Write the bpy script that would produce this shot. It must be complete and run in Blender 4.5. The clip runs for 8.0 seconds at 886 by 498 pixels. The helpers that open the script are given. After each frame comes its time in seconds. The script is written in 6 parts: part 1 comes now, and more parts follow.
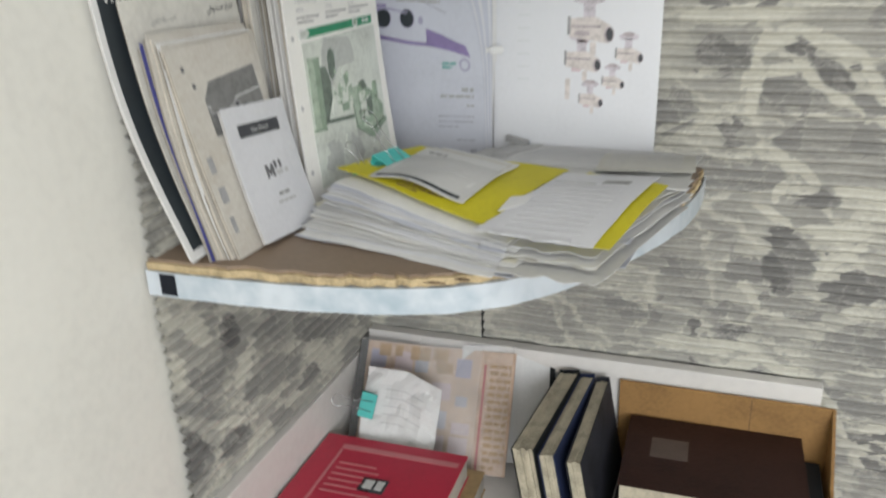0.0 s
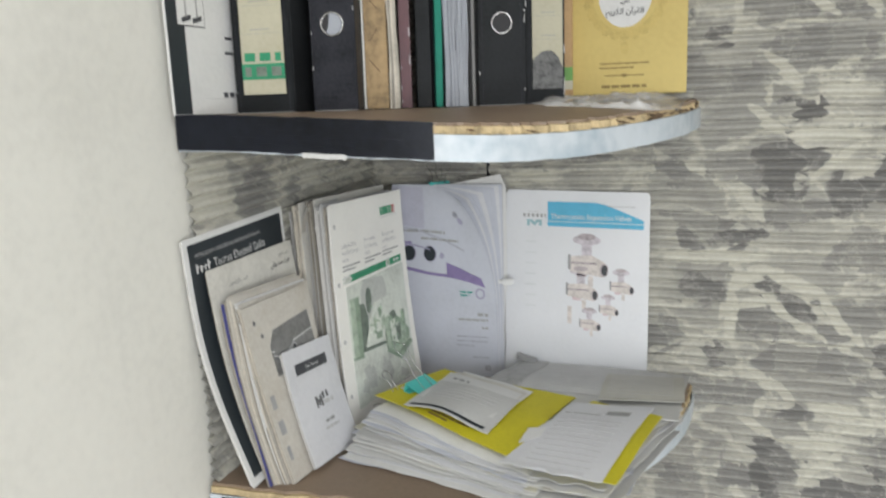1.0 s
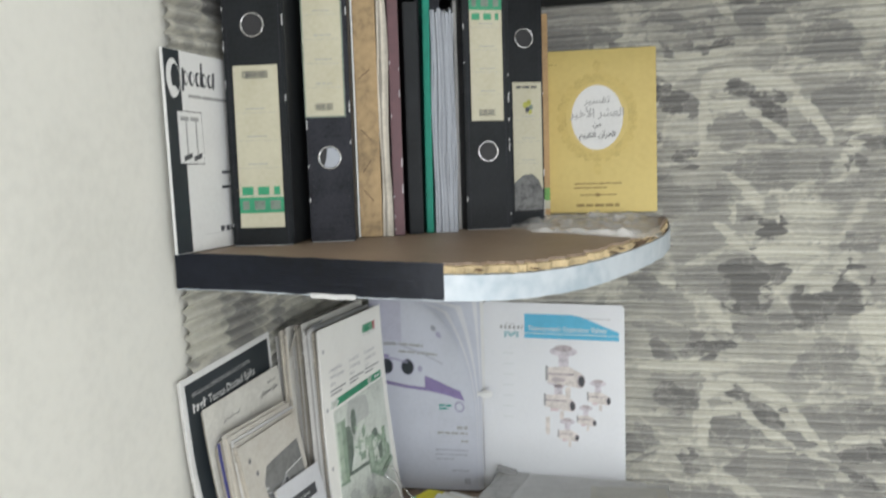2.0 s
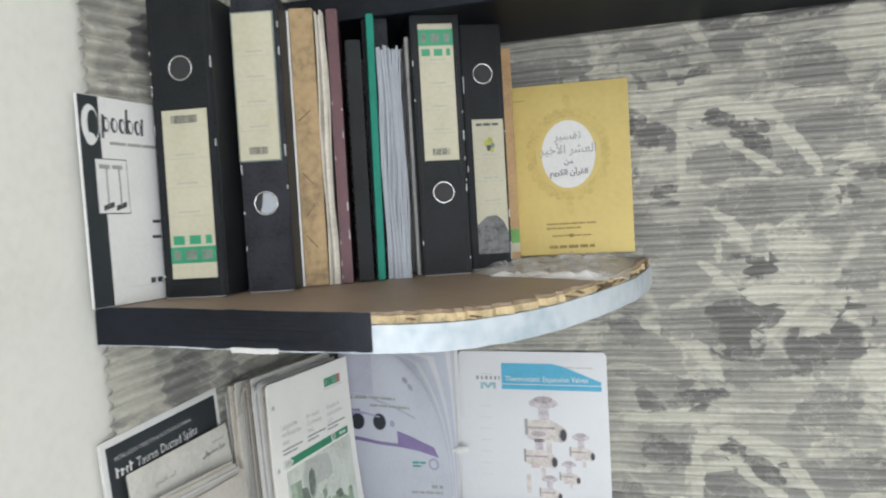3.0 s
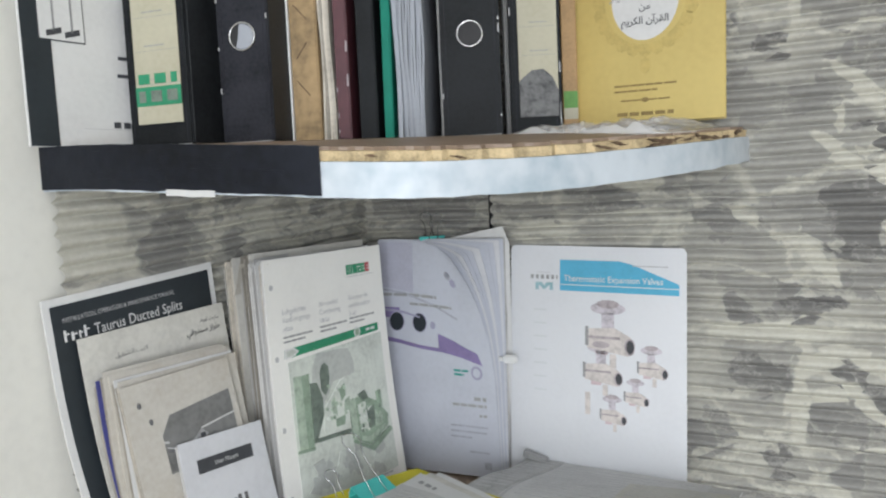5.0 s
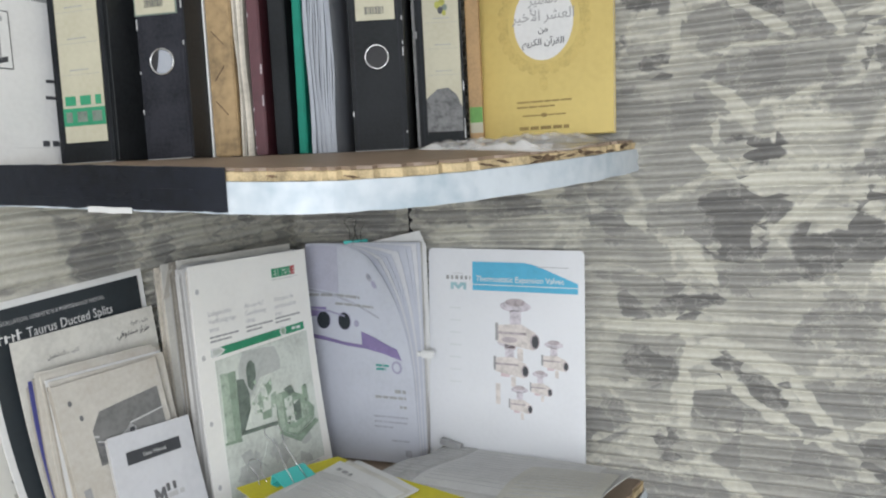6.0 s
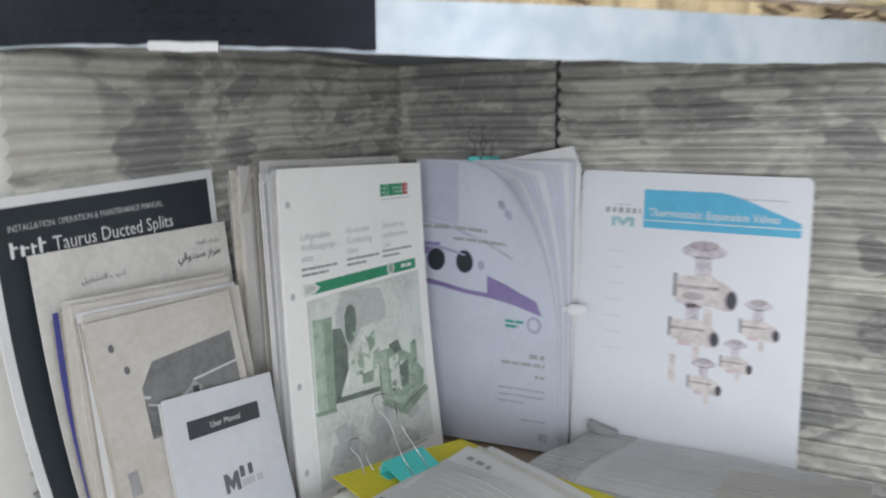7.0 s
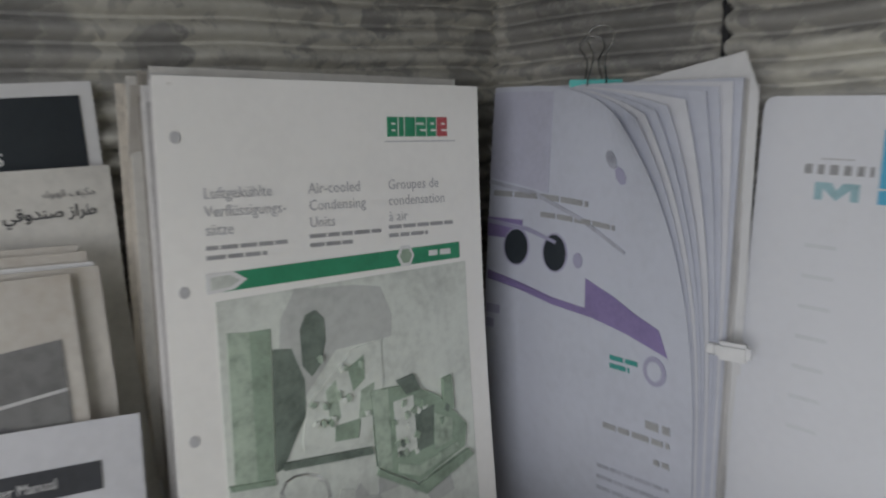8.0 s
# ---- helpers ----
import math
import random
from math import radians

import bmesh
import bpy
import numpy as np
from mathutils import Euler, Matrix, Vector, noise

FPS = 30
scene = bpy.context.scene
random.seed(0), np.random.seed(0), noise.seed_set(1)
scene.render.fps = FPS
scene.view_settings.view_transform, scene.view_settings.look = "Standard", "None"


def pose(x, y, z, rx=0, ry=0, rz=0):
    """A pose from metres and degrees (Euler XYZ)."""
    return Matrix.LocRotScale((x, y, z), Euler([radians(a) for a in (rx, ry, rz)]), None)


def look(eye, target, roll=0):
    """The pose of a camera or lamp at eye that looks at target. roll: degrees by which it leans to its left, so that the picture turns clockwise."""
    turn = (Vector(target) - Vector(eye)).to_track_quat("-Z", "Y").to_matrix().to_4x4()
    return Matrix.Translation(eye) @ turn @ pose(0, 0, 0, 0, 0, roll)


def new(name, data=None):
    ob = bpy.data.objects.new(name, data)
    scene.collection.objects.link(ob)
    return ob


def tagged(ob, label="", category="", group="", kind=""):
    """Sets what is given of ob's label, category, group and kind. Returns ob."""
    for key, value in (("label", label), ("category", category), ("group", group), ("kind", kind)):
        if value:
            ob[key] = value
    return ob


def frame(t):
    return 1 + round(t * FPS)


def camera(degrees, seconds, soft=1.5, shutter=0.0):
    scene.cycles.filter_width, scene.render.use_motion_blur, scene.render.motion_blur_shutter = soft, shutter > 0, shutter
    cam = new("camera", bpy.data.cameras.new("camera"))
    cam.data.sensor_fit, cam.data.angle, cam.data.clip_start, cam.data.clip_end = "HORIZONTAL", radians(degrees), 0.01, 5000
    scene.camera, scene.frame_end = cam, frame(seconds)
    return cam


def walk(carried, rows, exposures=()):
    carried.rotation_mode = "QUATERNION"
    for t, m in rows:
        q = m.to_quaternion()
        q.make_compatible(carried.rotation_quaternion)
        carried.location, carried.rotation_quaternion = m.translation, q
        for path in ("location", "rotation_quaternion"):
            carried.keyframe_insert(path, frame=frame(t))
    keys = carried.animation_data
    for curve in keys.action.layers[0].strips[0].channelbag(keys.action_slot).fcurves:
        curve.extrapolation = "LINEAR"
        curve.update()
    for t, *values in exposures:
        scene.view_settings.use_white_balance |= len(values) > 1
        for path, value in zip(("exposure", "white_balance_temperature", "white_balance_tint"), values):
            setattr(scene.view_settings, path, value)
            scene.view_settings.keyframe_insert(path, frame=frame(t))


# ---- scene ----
cam = camera(58.3, 8.0, 2.1, 0.4)
WINDOW_WATTS, OVERHEAD_WATTS = 46.0, 6.3
EXPOSURES = [(0.0, 0.05, 6420, 10), (1.0, 0.04, 6380, 10), (2.2, 0.04, 6260, 9), (3.5, 0.20, 6150, 10), (4.2, 0.06, 6150, 10), (5.5, 0.13, 6150, 11), (6.3, 0.12, 6150, 11), (7.0, -0.02, 6020, 13), (7.5, -0.18, 6000, 13), (7.8, -0.44, 6120, 14), (8.0, -0.60, 6240, 14)]
PATH = [
    (0, (0.536, -1.017, 1.65), (-0.109, 0.736, 0.934), -2.1),
    (0.3, (0.532, -1.085, 1.713), (-0.067, 0.714, 1.075), -3.3),
    (0.5, (0.566, -1.11, 1.744), (-0.079, 0.712, 1.227), -3.5),
    (1, (0.538, -1.135, 1.78), (-0.106, 0.726, 1.428), -1.9),
    (1.5, (0.487, -1.147, 1.818), (-0.13, 0.733, 1.526), -2.6),
    (2, (0.454, -1.158, 1.856), (0.007, 0.781, 1.659), -1.8),
    (2.2, (0.451, -1.158, 1.857), (0.022, 0.79, 1.716), -1.7),
    (3.3, (0.58, -1.025, 1.831), (-0.071, 0.864, 1.759), -3.4),
    (3.5, (0.59, -0.992, 1.792), (-0.168, 0.856, 1.683), -2.3),
    (4, (0.606, -0.929, 1.754), (-0.298, 0.85, 1.619), -1.8),
    (4.2, (0.591, -0.904, 1.73), (-0.297, 0.884, 1.602), -2.2),
    (5.3, (0.664, -0.874, 1.744), (-0.291, 0.874, 1.56), -2.8),
    (5.5, (0.691, -0.88, 1.753), (-0.217, 0.892, 1.561), -2.7),
    (6, (0.713, -0.91, 1.753), (-0.153, 0.882, 1.562), -2.9),
    (6.5, (0.634, -0.866, 1.721), (-0.257, 0.913, 1.517), -2.6),
    (7, (0.499, -0.742, 1.687), (-0.449, 0.997, 1.412), -0.4),
    (7.3, (0.465, -0.661, 1.675), (-0.581, 1.016, 1.365), -0.3),
    (7.5, (0.461, -0.602, 1.664), (-0.63, 1.046, 1.354), 0.2),
    (8, (0.457, -0.398, 1.638), (-1.035, 0.902, 1.342), -0.2),
]
walk(cam, [(t, look(eye, target, roll)) for t, eye, target, roll in PATH], EXPOSURES)

# ---- light ----
world = bpy.data.worlds.new("world")
scene.world = world
world.use_nodes = True
wn = world.node_tree.nodes
sky = wn.new("ShaderNodeTexSky")
sky.sky_type, sky.sun_disc = "NISHITA", False
sky.sun_elevation, sky.sun_rotation = radians(40), radians(150)
world.node_tree.links.new(sky.outputs[0], wn["Background"].inputs[0])
wn["Background"].inputs[1].default_value = 0.1


def area_lamp(name, m, sx, sy, watts, colour):
    data = bpy.data.lights.new(name, "AREA")
    data.shape, data.size, data.size_y, data.energy, data.color = "RECTANGLE", sx, sy, watts, colour
    ob = new(name, data)
    ob.matrix_world = m
    return ob


# daylight in the opening of the window behind the camera
area_lamp("window_light", look((1.65, -2.62, 1.66), (0.45, 0.0, 1.45)), 1.5, 1.3, WINDOW_WATTS, (0.96, 0.98, 1.0))
# weak light from above, added for the room; no lamp fitting is known there
area_lamp("added_overhead_light", look((0.95, -1.65, 2.70), (0.85, -1.2, 0.0)), 1.2, 0.35, OVERHEAD_WATTS, (1.0, 0.97, 0.92))

# ---- materials ----
XL, YB = 0.008, 0.035          # faces of the left and the back wall
Z1, Z2, Z3 = 1.37, 1.7795, 2.087  # top of the middle and the upper shelf, underside of the top shelf


def ramp_node(nt, stops):
    r = nt.nodes.new("ShaderNodeValToRGB")
    el = r.color_ramp.elements
    while len(el) < len(stops):
        el.new(0.5)
    for e, (p, c) in zip(el, stops):
        e.position, e.color = p, (*c, 1)
    return r


def mat(name, col, rough=0.6, var=0.1, scale=30, fine=300, bump=0.0, bump_scale=400, metal=0.0, per=0.0, spec=0.5, stain=None):
    """A surface with variation at two scales, and, per piece, of its lightness."""
    m = bpy.data.materials.new(name)
    m.use_nodes = True
    nt = m.node_tree
    b = nt.nodes["Principled BSDF"]
    b.inputs["Roughness"].default_value, b.inputs["Metallic"].default_value = rough, metal
    b.inputs["Specular IOR Level"].default_value = spec
    co = nt.nodes.new("ShaderNodeTexCoord")
    n1, n2 = nt.nodes.new("ShaderNodeTexNoise"), nt.nodes.new("ShaderNodeTexNoise")
    n1.inputs["Scale"].default_value, n2.inputs["Scale"].default_value = scale, fine
    n1.inputs["Detail"].default_value, n2.inputs["Detail"].default_value = 4, 2
    for n in (n1, n2):
        nt.links.new(co.outputs["Object"], n.inputs["Vector"])
    mix = nt.nodes.new("ShaderNodeMix")
    mix.data_type = "FLOAT"
    mix.inputs[0].default_value = 0.35
    nt.links.new(n1.outputs["Fac"], mix.inputs[2])
    nt.links.new(n2.outputs["Fac"], mix.inputs[3])
    dark = stain or tuple(c * (1 - 2.2 * var) for c in col)
    light = tuple(min(1, c * (1 + var)) for c in col)
    r = ramp_node(nt, [(0.32, dark), (0.52, col), (0.7, light)])
    nt.links.new(mix.outputs[0], r.inputs[0])
    out = r.outputs[0]
    if per:
        geo, hsv, mr = nt.nodes.new("ShaderNodeObjectInfo"), nt.nodes.new("ShaderNodeHueSaturation"), nt.nodes.new("ShaderNodeMapRange")
        mr.inputs["To Min"].default_value, mr.inputs["To Max"].default_value = 1 - per, 1 + per * 0.5
        nt.links.new(geo.outputs["Random"], mr.inputs["Value"])
        nt.links.new(mr.outputs[0], hsv.inputs["Value"])
        nt.links.new(out, hsv.inputs["Color"])
        out = hsv.outputs[0]
    nt.links.new(out, b.inputs["Base Color"])
    if bump:
        n3, bp = nt.nodes.new("ShaderNodeTexNoise"), nt.nodes.new("ShaderNodeBump")
        n3.inputs["Scale"].default_value, n3.inputs["Detail"].default_value = bump_scale, 3
        bp.inputs["Strength"].default_value, bp.inputs["Distance"].default_value = bump, 0.002
        nt.links.new(co.outputs["Object"], n3.inputs["Vector"])
        nt.links.new(n3.outputs["Fac"], bp.inputs["Height"])
        nt.links.new(bp.outputs[0], b.inputs["Normal"])
    return m


# one repeat of the wallpaper's print on the back wall: across, height, half sizes (cm), turn (degrees, rising to the right)
PRINT_FOOT, PRINT_REPEAT = 1.554, 0.439
DARK_STONES = [(62.5, 169.2, 4.7, 3.2, 0), (62.2, 165.6, 2.6, 1.9, -10), (72.1, 165.5, 5.8, 2.5, 5), (70, 163.5, 3.1, 1.1, -5), (79, 187.8, 5.3, 1.1, -4), (64.5, 177.4, 3.1, 1.7, -11), (76, 170.2, 2, 1, -13), (60.5, 196, 2.7, 0.9, -12), (64.8, 193.2, 3.5, 1.5, -40), (52.2, 194.4, 3.2, 2.3, -23), (53.7, 186.3, 1.7, 1.2, -9), (51.6, 157.1, 2.4, 1.3, -47), (77.1, 184.5, 2.8, 0.8, -38), (57, 158, 3.1, 0.9, -1), (86, 168, 4, 2.2, 10)]
GREY_STONES = [(61, 190.2, 5.6, 2.4, -3), (66.2, 185, 8.1, 2.9, -4), (69.6, 189.5, 3.1, 1.7, 11), (75.8, 193.3, 7, 2.2, 2), (72.6, 156.6, 5.5, 2.3, 1), (64.7, 162.2, 5.9, 1.9, 5), (53.4, 180.8, 8.2, 2.5, -4), (56, 157.7, 3.1, 1.1, -3), (76.9, 182, 5.6, 1.7, 5), (53, 161.4, 6.6, 1.5, -8), (78, 174.4, 4.4, 1.3, 10), (56.9, 168.6, 2.9, 1.9, -31), (72.2, 158.2, 4, 2.3, 19), (49.2, 167.4, 4, 1.3, -13), (82.4, 197.8, 3.6, 1.6, -17), (84, 178.4, 4.2, 2.2, -22), (44, 173, 5, 1.6, -12), (46, 188, 5, 2.2, 15), (42, 160, 5, 1.8, -20)]
CREAM_VEINS = [(56.2, 191.3, 4.3, 1, -86), (58.4, 197.1, 3.5, 1.2, 25), (64.4, 196.6, 5, 1.1, -22), (70.6, 191.5, 5.2, 0.9, -56), (60, 193.6, 3.2, 0.9, -4), (62.8, 192.5, 2.3, 0.7, -40), (66.2, 189.8, 3.2, 0.7, -37), (65.8, 187.5, 6.3, 0.4, -3), (62, 181.7, 4.2, 0.8, -36), (60.4, 178.4, 1.9, 0.7, 72), (70.4, 178.4, 4, 1.1, -10), (60.2, 175, 3.8, 0.8, -31), (67.4, 173.2, 5.2, 0.9, -1), (68.8, 169.4, 4.6, 0.6, 44), (53.8, 155.8, 7.8, 1.2, 3), (80.6, 160.8, 5.4, 2.9, -42), (76.5, 189.9, 2.6, 0.5, 13), (58.8, 163.6, 3, 0.8, -57), (53.8, 199.6, 7.8, 1.2, 3)]
# the same on the side wall and in the corner
SIDE_DARK = [(-41.6, 112.8, 4.7, 2.6, -64), (-34.4, 110.3, 3.4, 1.8, -10), (-32.4, 123.8, 2.4, 1.6, -70), (-33, 146, 5, 4, 0), (-32, 206, 4.5, 3, 30)]
SIDE_GREY = [(-30.6, 168.4, 4.5, 3.2, 12), (-21.6, 173.2, 2.3, 1.2, 30), (-21.8, 168.2, 1.9, 1.9, 0), (-24.8, 114, 7.4, 2.3, -10), (-16.2, 109.6, 4, 1.6, 9), (-38.8, 117.3, 5.3, 0.9, -35), (-24.4, 107.5, 3.3, 1.3, -27), (-39.4, 121.6, 1.8, 1.1, -71), (-11.9, 114.4, 9, 1.8, -23), (-7.4, 170.8, 1.5, 0.9, -21), (-1.4, 173.3, 1.6, 0.7, -2), (1.8, 170.0, 1.2, 1.3, -56), (-12, 200, 7, 4, 0)]
SIDE_CREAM = [(-39.6, 170.6, 4.6, 4.4, 0), (-33.0, 174.2, 4.0, 1.3, 8), (-25.2, 171.0, 0.5, 4.0, 14), (-24.0, 169.4, 0.4, 3.4, -34), (-20.8, 170.6, 2.8, 0.4, 8), (-17.0, 170.2, 1.7, 2.6, 10), (-42, 123.4, 2.8, 1.2, -88), (-30.6, 118.7, 3.8, 1.5, 47), (-13.4, 110.8, 5.2, 1.6, -40), (-33.6, 112.6, 4.7, 0.6, -27), (-38.2, 126.9, 3.2, 1.4, -54), (-20.5, 108.2, 3.8, 0.8, -12), (-30.6, 107.4, 2.5, 1.1, 14)]
CORNER_GREY = [(12.4, 174.8, 9, 1.9, -3), (13.5, 169.6, 8, 2.6, -10), (26, 169.9, 4.5, 1, -16), (34.2, 171, 4, 1.5, -12), (10, 120, 10, 6, 0), (33, 203, 8, 4, 0)]
CORNER_CREAM = [(27.5, 173.7, 5.1, 1.2, -1), (39.8, 172.5, 3.4, 1.2, 7), (27.8, 167.2, 4.8, 0.9, 4)]


BASE_PRINT = 0.46              # strength of the small print between the stones


def wallpaper_material():
    """Foam wallpaper: grey slate patches with cream gaps, smeared along the ribs."""
    m = bpy.data.materials.new("slate_wallpaper")
    m.use_nodes = True
    nt, L = m.node_tree, m.node_tree.links
    b = nt.nodes["Principled BSDF"]
    b.inputs["Roughness"].default_value = 0.62
    b.inputs["Specular IOR Level"].default_value = 0.3
    co = nt.nodes.new("ShaderNodeTexCoord")

    def node(kind, **inputs):
        n = nt.nodes.new(kind)
        for k, v in inputs.items():
            n.inputs[k].default_value = v
        return n

    def math_node(op, a, bb):
        n = nt.nodes.new("ShaderNodeMath")
        n.operation = op
        for i, v in enumerate((a, bb)):
            if isinstance(v, (int, float)):
                n.inputs[i].default_value = v
            else:
                L.new(v, n.inputs[i])
        return n.outputs[0]

    def noise_node(scale, detail, rough, vec):
        n = node("ShaderNodeTexNoise", Scale=scale, Detail=detail, Roughness=rough)
        L.new(vec, n.inputs["Vector"])
        return n

    def shifted(vec, by, amount):
        sub = nt.nodes.new("ShaderNodeVectorMath")
        sub.operation = "MULTIPLY_ADD"
        L.new(by.outputs["Color"], sub.inputs[0])
        sub.inputs[1].default_value, sub.inputs[2].default_value = (amount,) * 3, (-amount / 2,) * 3
        add = nt.nodes.new("ShaderNodeVectorMath")
        add.operation = "ADD"
        L.new(vec, add.inputs[0])
        L.new(sub.outputs[0], add.inputs[1])
        return add.outputs[0]

    def cells(vec, scale, angle, squash):
        mp = nt.nodes.new("ShaderNodeMapping")
        mp.inputs["Scale"].default_value = (1.0, 1.0, squash)
        mp.inputs["Rotation"].default_value = (0.3, radians(angle), 0.2)
        L.new(vec, mp.inputs["Vector"])
        edge, cell = node("ShaderNodeTexVoronoi", Scale=scale), node("ShaderNodeTexVoronoi", Scale=scale)
        edge.feature = "DISTANCE_TO_EDGE"
        for n in (edge, cell):
            L.new(mp.outputs[0], n.inputs["Vector"])
        tone = nt.nodes.new("ShaderNodeSeparateColor")
        L.new(cell.outputs["Color"], tone.inputs[0])
        return edge.outputs["Distance"], tone.outputs[0]

    obj = co.outputs["Object"]
    bent = shifted(obj, noise_node(7.0, 8.0, 0.68, obj), 0.17)
    edge1, tone1 = cells(bent, 9.0, 35, 1.25)
    edge2, tone2 = cells(shifted(obj, noise_node(20.0, 5.0, 0.6, obj), 0.05), 30.0, -20, 1.3)
    wide = noise_node(8.0, 4.0, 0.6, obj)
    streak_map = nt.nodes.new("ShaderNodeMapping")
    streak_map.inputs["Scale"].default_value = (1.0, 1.0, 2.2)
    L.new(obj, streak_map.inputs["Vector"])
    streak = noise_node(24.0, 8.0, 0.72, streak_map.outputs[0])
    # veins whose width comes and goes
    vein = ramp_node(nt, [(0.0, (0, 0, 0)), (0.075, (1, 1, 1))])
    L.new(math_node("ADD", edge1, math_node("MULTIPLY", math_node("SUBTRACT", wide.outputs["Fac"], 0.485), 0.75)), vein.inputs[0])
    edge3, _ = cells(shifted(obj, noise_node(5.0, 9.0, 0.7, obj), 0.26), 6.5, -30, 0.8)
    thin = ramp_node(nt, [(0.0, (0.12, 0.12, 0.12)), (0.02, (0.25, 0.25, 0.25)), (0.045, (1, 1, 1))])
    L.new(edge3, thin.inputs[0])
    some = ramp_node(nt, [(0.05, (0.25, 0.25, 0.25)), (0.35, (0.66, 0.66, 0.66)), (0.8, (1, 1, 1))])
    L.new(tone1, some.inputs[0])
    cobble = ramp_node(nt, [(0.02, (0.2, 0.2, 0.2)), (0.08, (1, 1, 1))])
    L.new(edge2, cobble.inputs[0])
    soft = ramp_node(nt, [(0.36, (0.5, 0.5, 0.5)), (0.54, (1, 1, 1))])
    L.new(streak.outputs["Fac"], soft.inputs[0])
    small = math_node("MULTIPLY", math_node("MULTIPLY", cobble.outputs[0], tone2), 0.6)
    grey = math_node("MULTIPLY", math_node("MULTIPLY", math_node("MULTIPLY", vein.outputs[0], thin.outputs[0]), some.outputs[0]), soft.outputs[0])
    grey = math_node("MAXIMUM", grey, math_node("MULTIPLY", small, soft.outputs[0]))
    # the drawn stones and veins, with broken outlines
    chip = node("ShaderNodeTexVoronoi", Scale=24.0)
    L.new(obj, chip.inputs["Vector"])
    calm_edge = shifted(shifted(obj, noise_node(26.0, 8.0, 0.66, obj), 0.020), chip, 0.009)
    rough_edge = shifted(shifted(obj, noise_node(16.0, 9.0, 0.72, obj), 0.046), chip, 0.026)

    def stones(spots, side, vec):
        """1 inside any of the ellipses, with a narrow soft rim."""
        best = None
        for u, z, ru, rz, turn in spots:
            mp = nt.nodes.new("ShaderNodeMapping")
            mp.vector_type = "TEXTURE"
            mp.inputs["Location"].default_value = (0, u / 100, z / 100) if side else (u / 100, 0, z / 100)
            mp.inputs["Rotation"].default_value = (radians(turn), 0, 0) if side else (0, radians(-turn), 0)
            mp.inputs["Scale"].default_value = (60, ru / 100, rz / 100) if side else (ru / 100, 60, rz / 100)
            L.new(vec, mp.inputs["Vector"])
            ln = nt.nodes.new("ShaderNodeVectorMath")
            ln.operation = "LENGTH"
            L.new(mp.outputs[0], ln.inputs[0])
            best = ln.outputs["Value"] if best is None else math_node("MINIMUM", best, ln.outputs["Value"])
        rim = ramp_node(nt, [(0.86, (1, 1, 1)), (1.0, (0, 0, 0))])
        L.new(best, rim.inputs[0])
        return rim.outputs[0]

    def repeated(vec):
        """The print repeats up the wall."""
        parts = nt.nodes.new("ShaderNodeSeparateXYZ")
        L.new(vec, parts.inputs[0])
        lifted = math_node("FLOORED_MODULO", math_node("SUBTRACT", parts.outputs[2], PRINT_FOOT), PRINT_REPEAT)
        again = nt.nodes.new("ShaderNodeCombineXYZ")
        L.new(parts.outputs[0], again.inputs[0])
        L.new(math_node("ADD", lifted, PRINT_FOOT), again.inputs[2])
        return again.outputs[0]

    rep = repeated(rough_edge)
    dark = math_node("MAXIMUM", stones(DARK_STONES, False, rep), stones(SIDE_DARK, True, calm_edge))
    mid = math_node("MAXIMUM", stones(GREY_STONES, False, rep), math_node("MAXIMUM", stones(SIDE_GREY, True, calm_edge), stones(CORNER_GREY, False, rough_edge)))
    cream = math_node("MAXIMUM", stones(CREAM_VEINS, False, repeated(calm_edge)), math_node("MAXIMUM", stones(SIDE_CREAM, True, calm_edge), stones(CORNER_CREAM, False, calm_edge)))
    broken = ramp_node(nt, [(0.32, (0.70, 0.70, 0.70)), (0.44, (1, 1, 1))])
    L.new(streak.outputs["Fac"], broken.inputs[0])
    drawn = math_node("MULTIPLY", math_node("MAXIMUM", math_node("MULTIPLY", dark, 0.90), math_node("MULTIPLY", mid, 0.62)), broken.outputs[0])
    # hairline cracks and small facets inside the stones
    edge4, tone4 = cells(shifted(obj, noise_node(14.0, 7.0, 0.7, obj), 0.11), 15.0, 25, 1.1)
    crack = ramp_node(nt, [(0.0, (0.55, 0.55, 0.55)), (0.015, (0.7, 0.7, 0.7)), (0.04, (1, 1, 1))])
    L.new(edge4, crack.inputs[0])
    facet = ramp_node(nt, [(0.0, (0.74, 0.74, 0.74)), (0.45, (0.9, 0.9, 0.9)), (1.0, (1, 1, 1))])
    L.new(tone4, facet.inputs[0])
    drawn = math_node("MULTIPLY", drawn, math_node("MULTIPLY", crack.outputs[0], facet.outputs[0]))
    grey = math_node("MULTIPLY", grey, BASE_PRINT)
    long_map = nt.nodes.new("ShaderNodeMapping")
    long_map.inputs["Rotation"].default_value, long_map.inputs["Scale"].default_value = (0.4, radians(38), 0), (1.0, 1.0, 2.6)
    L.new(shifted(obj, noise_node(6.0, 7.0, 0.62, obj), 0.12), long_map.inputs["Vector"])
    long_cells = node("ShaderNodeTexVoronoi", Scale=5.5)
    long_cells.feature = "DISTANCE_TO_EDGE"
    L.new(long_map.outputs[0], long_cells.inputs["Vector"])
    long_vein = ramp_node(nt, [(0.0, (0.25, 0.25, 0.25)), (0.028, (0.4, 0.4, 0.4)), (0.05, (1, 1, 1))])
    L.new(long_cells.outputs["Distance"], long_vein.inputs[0])
    grey = math_node("MULTIPLY", grey, long_vein.outputs[0])
    # a grey ground with cream veins over it
    ground = ramp_node(nt, [(0.36, (0.17, 0.17, 0.17)), (0.58, (0.43, 0.43, 0.43))])
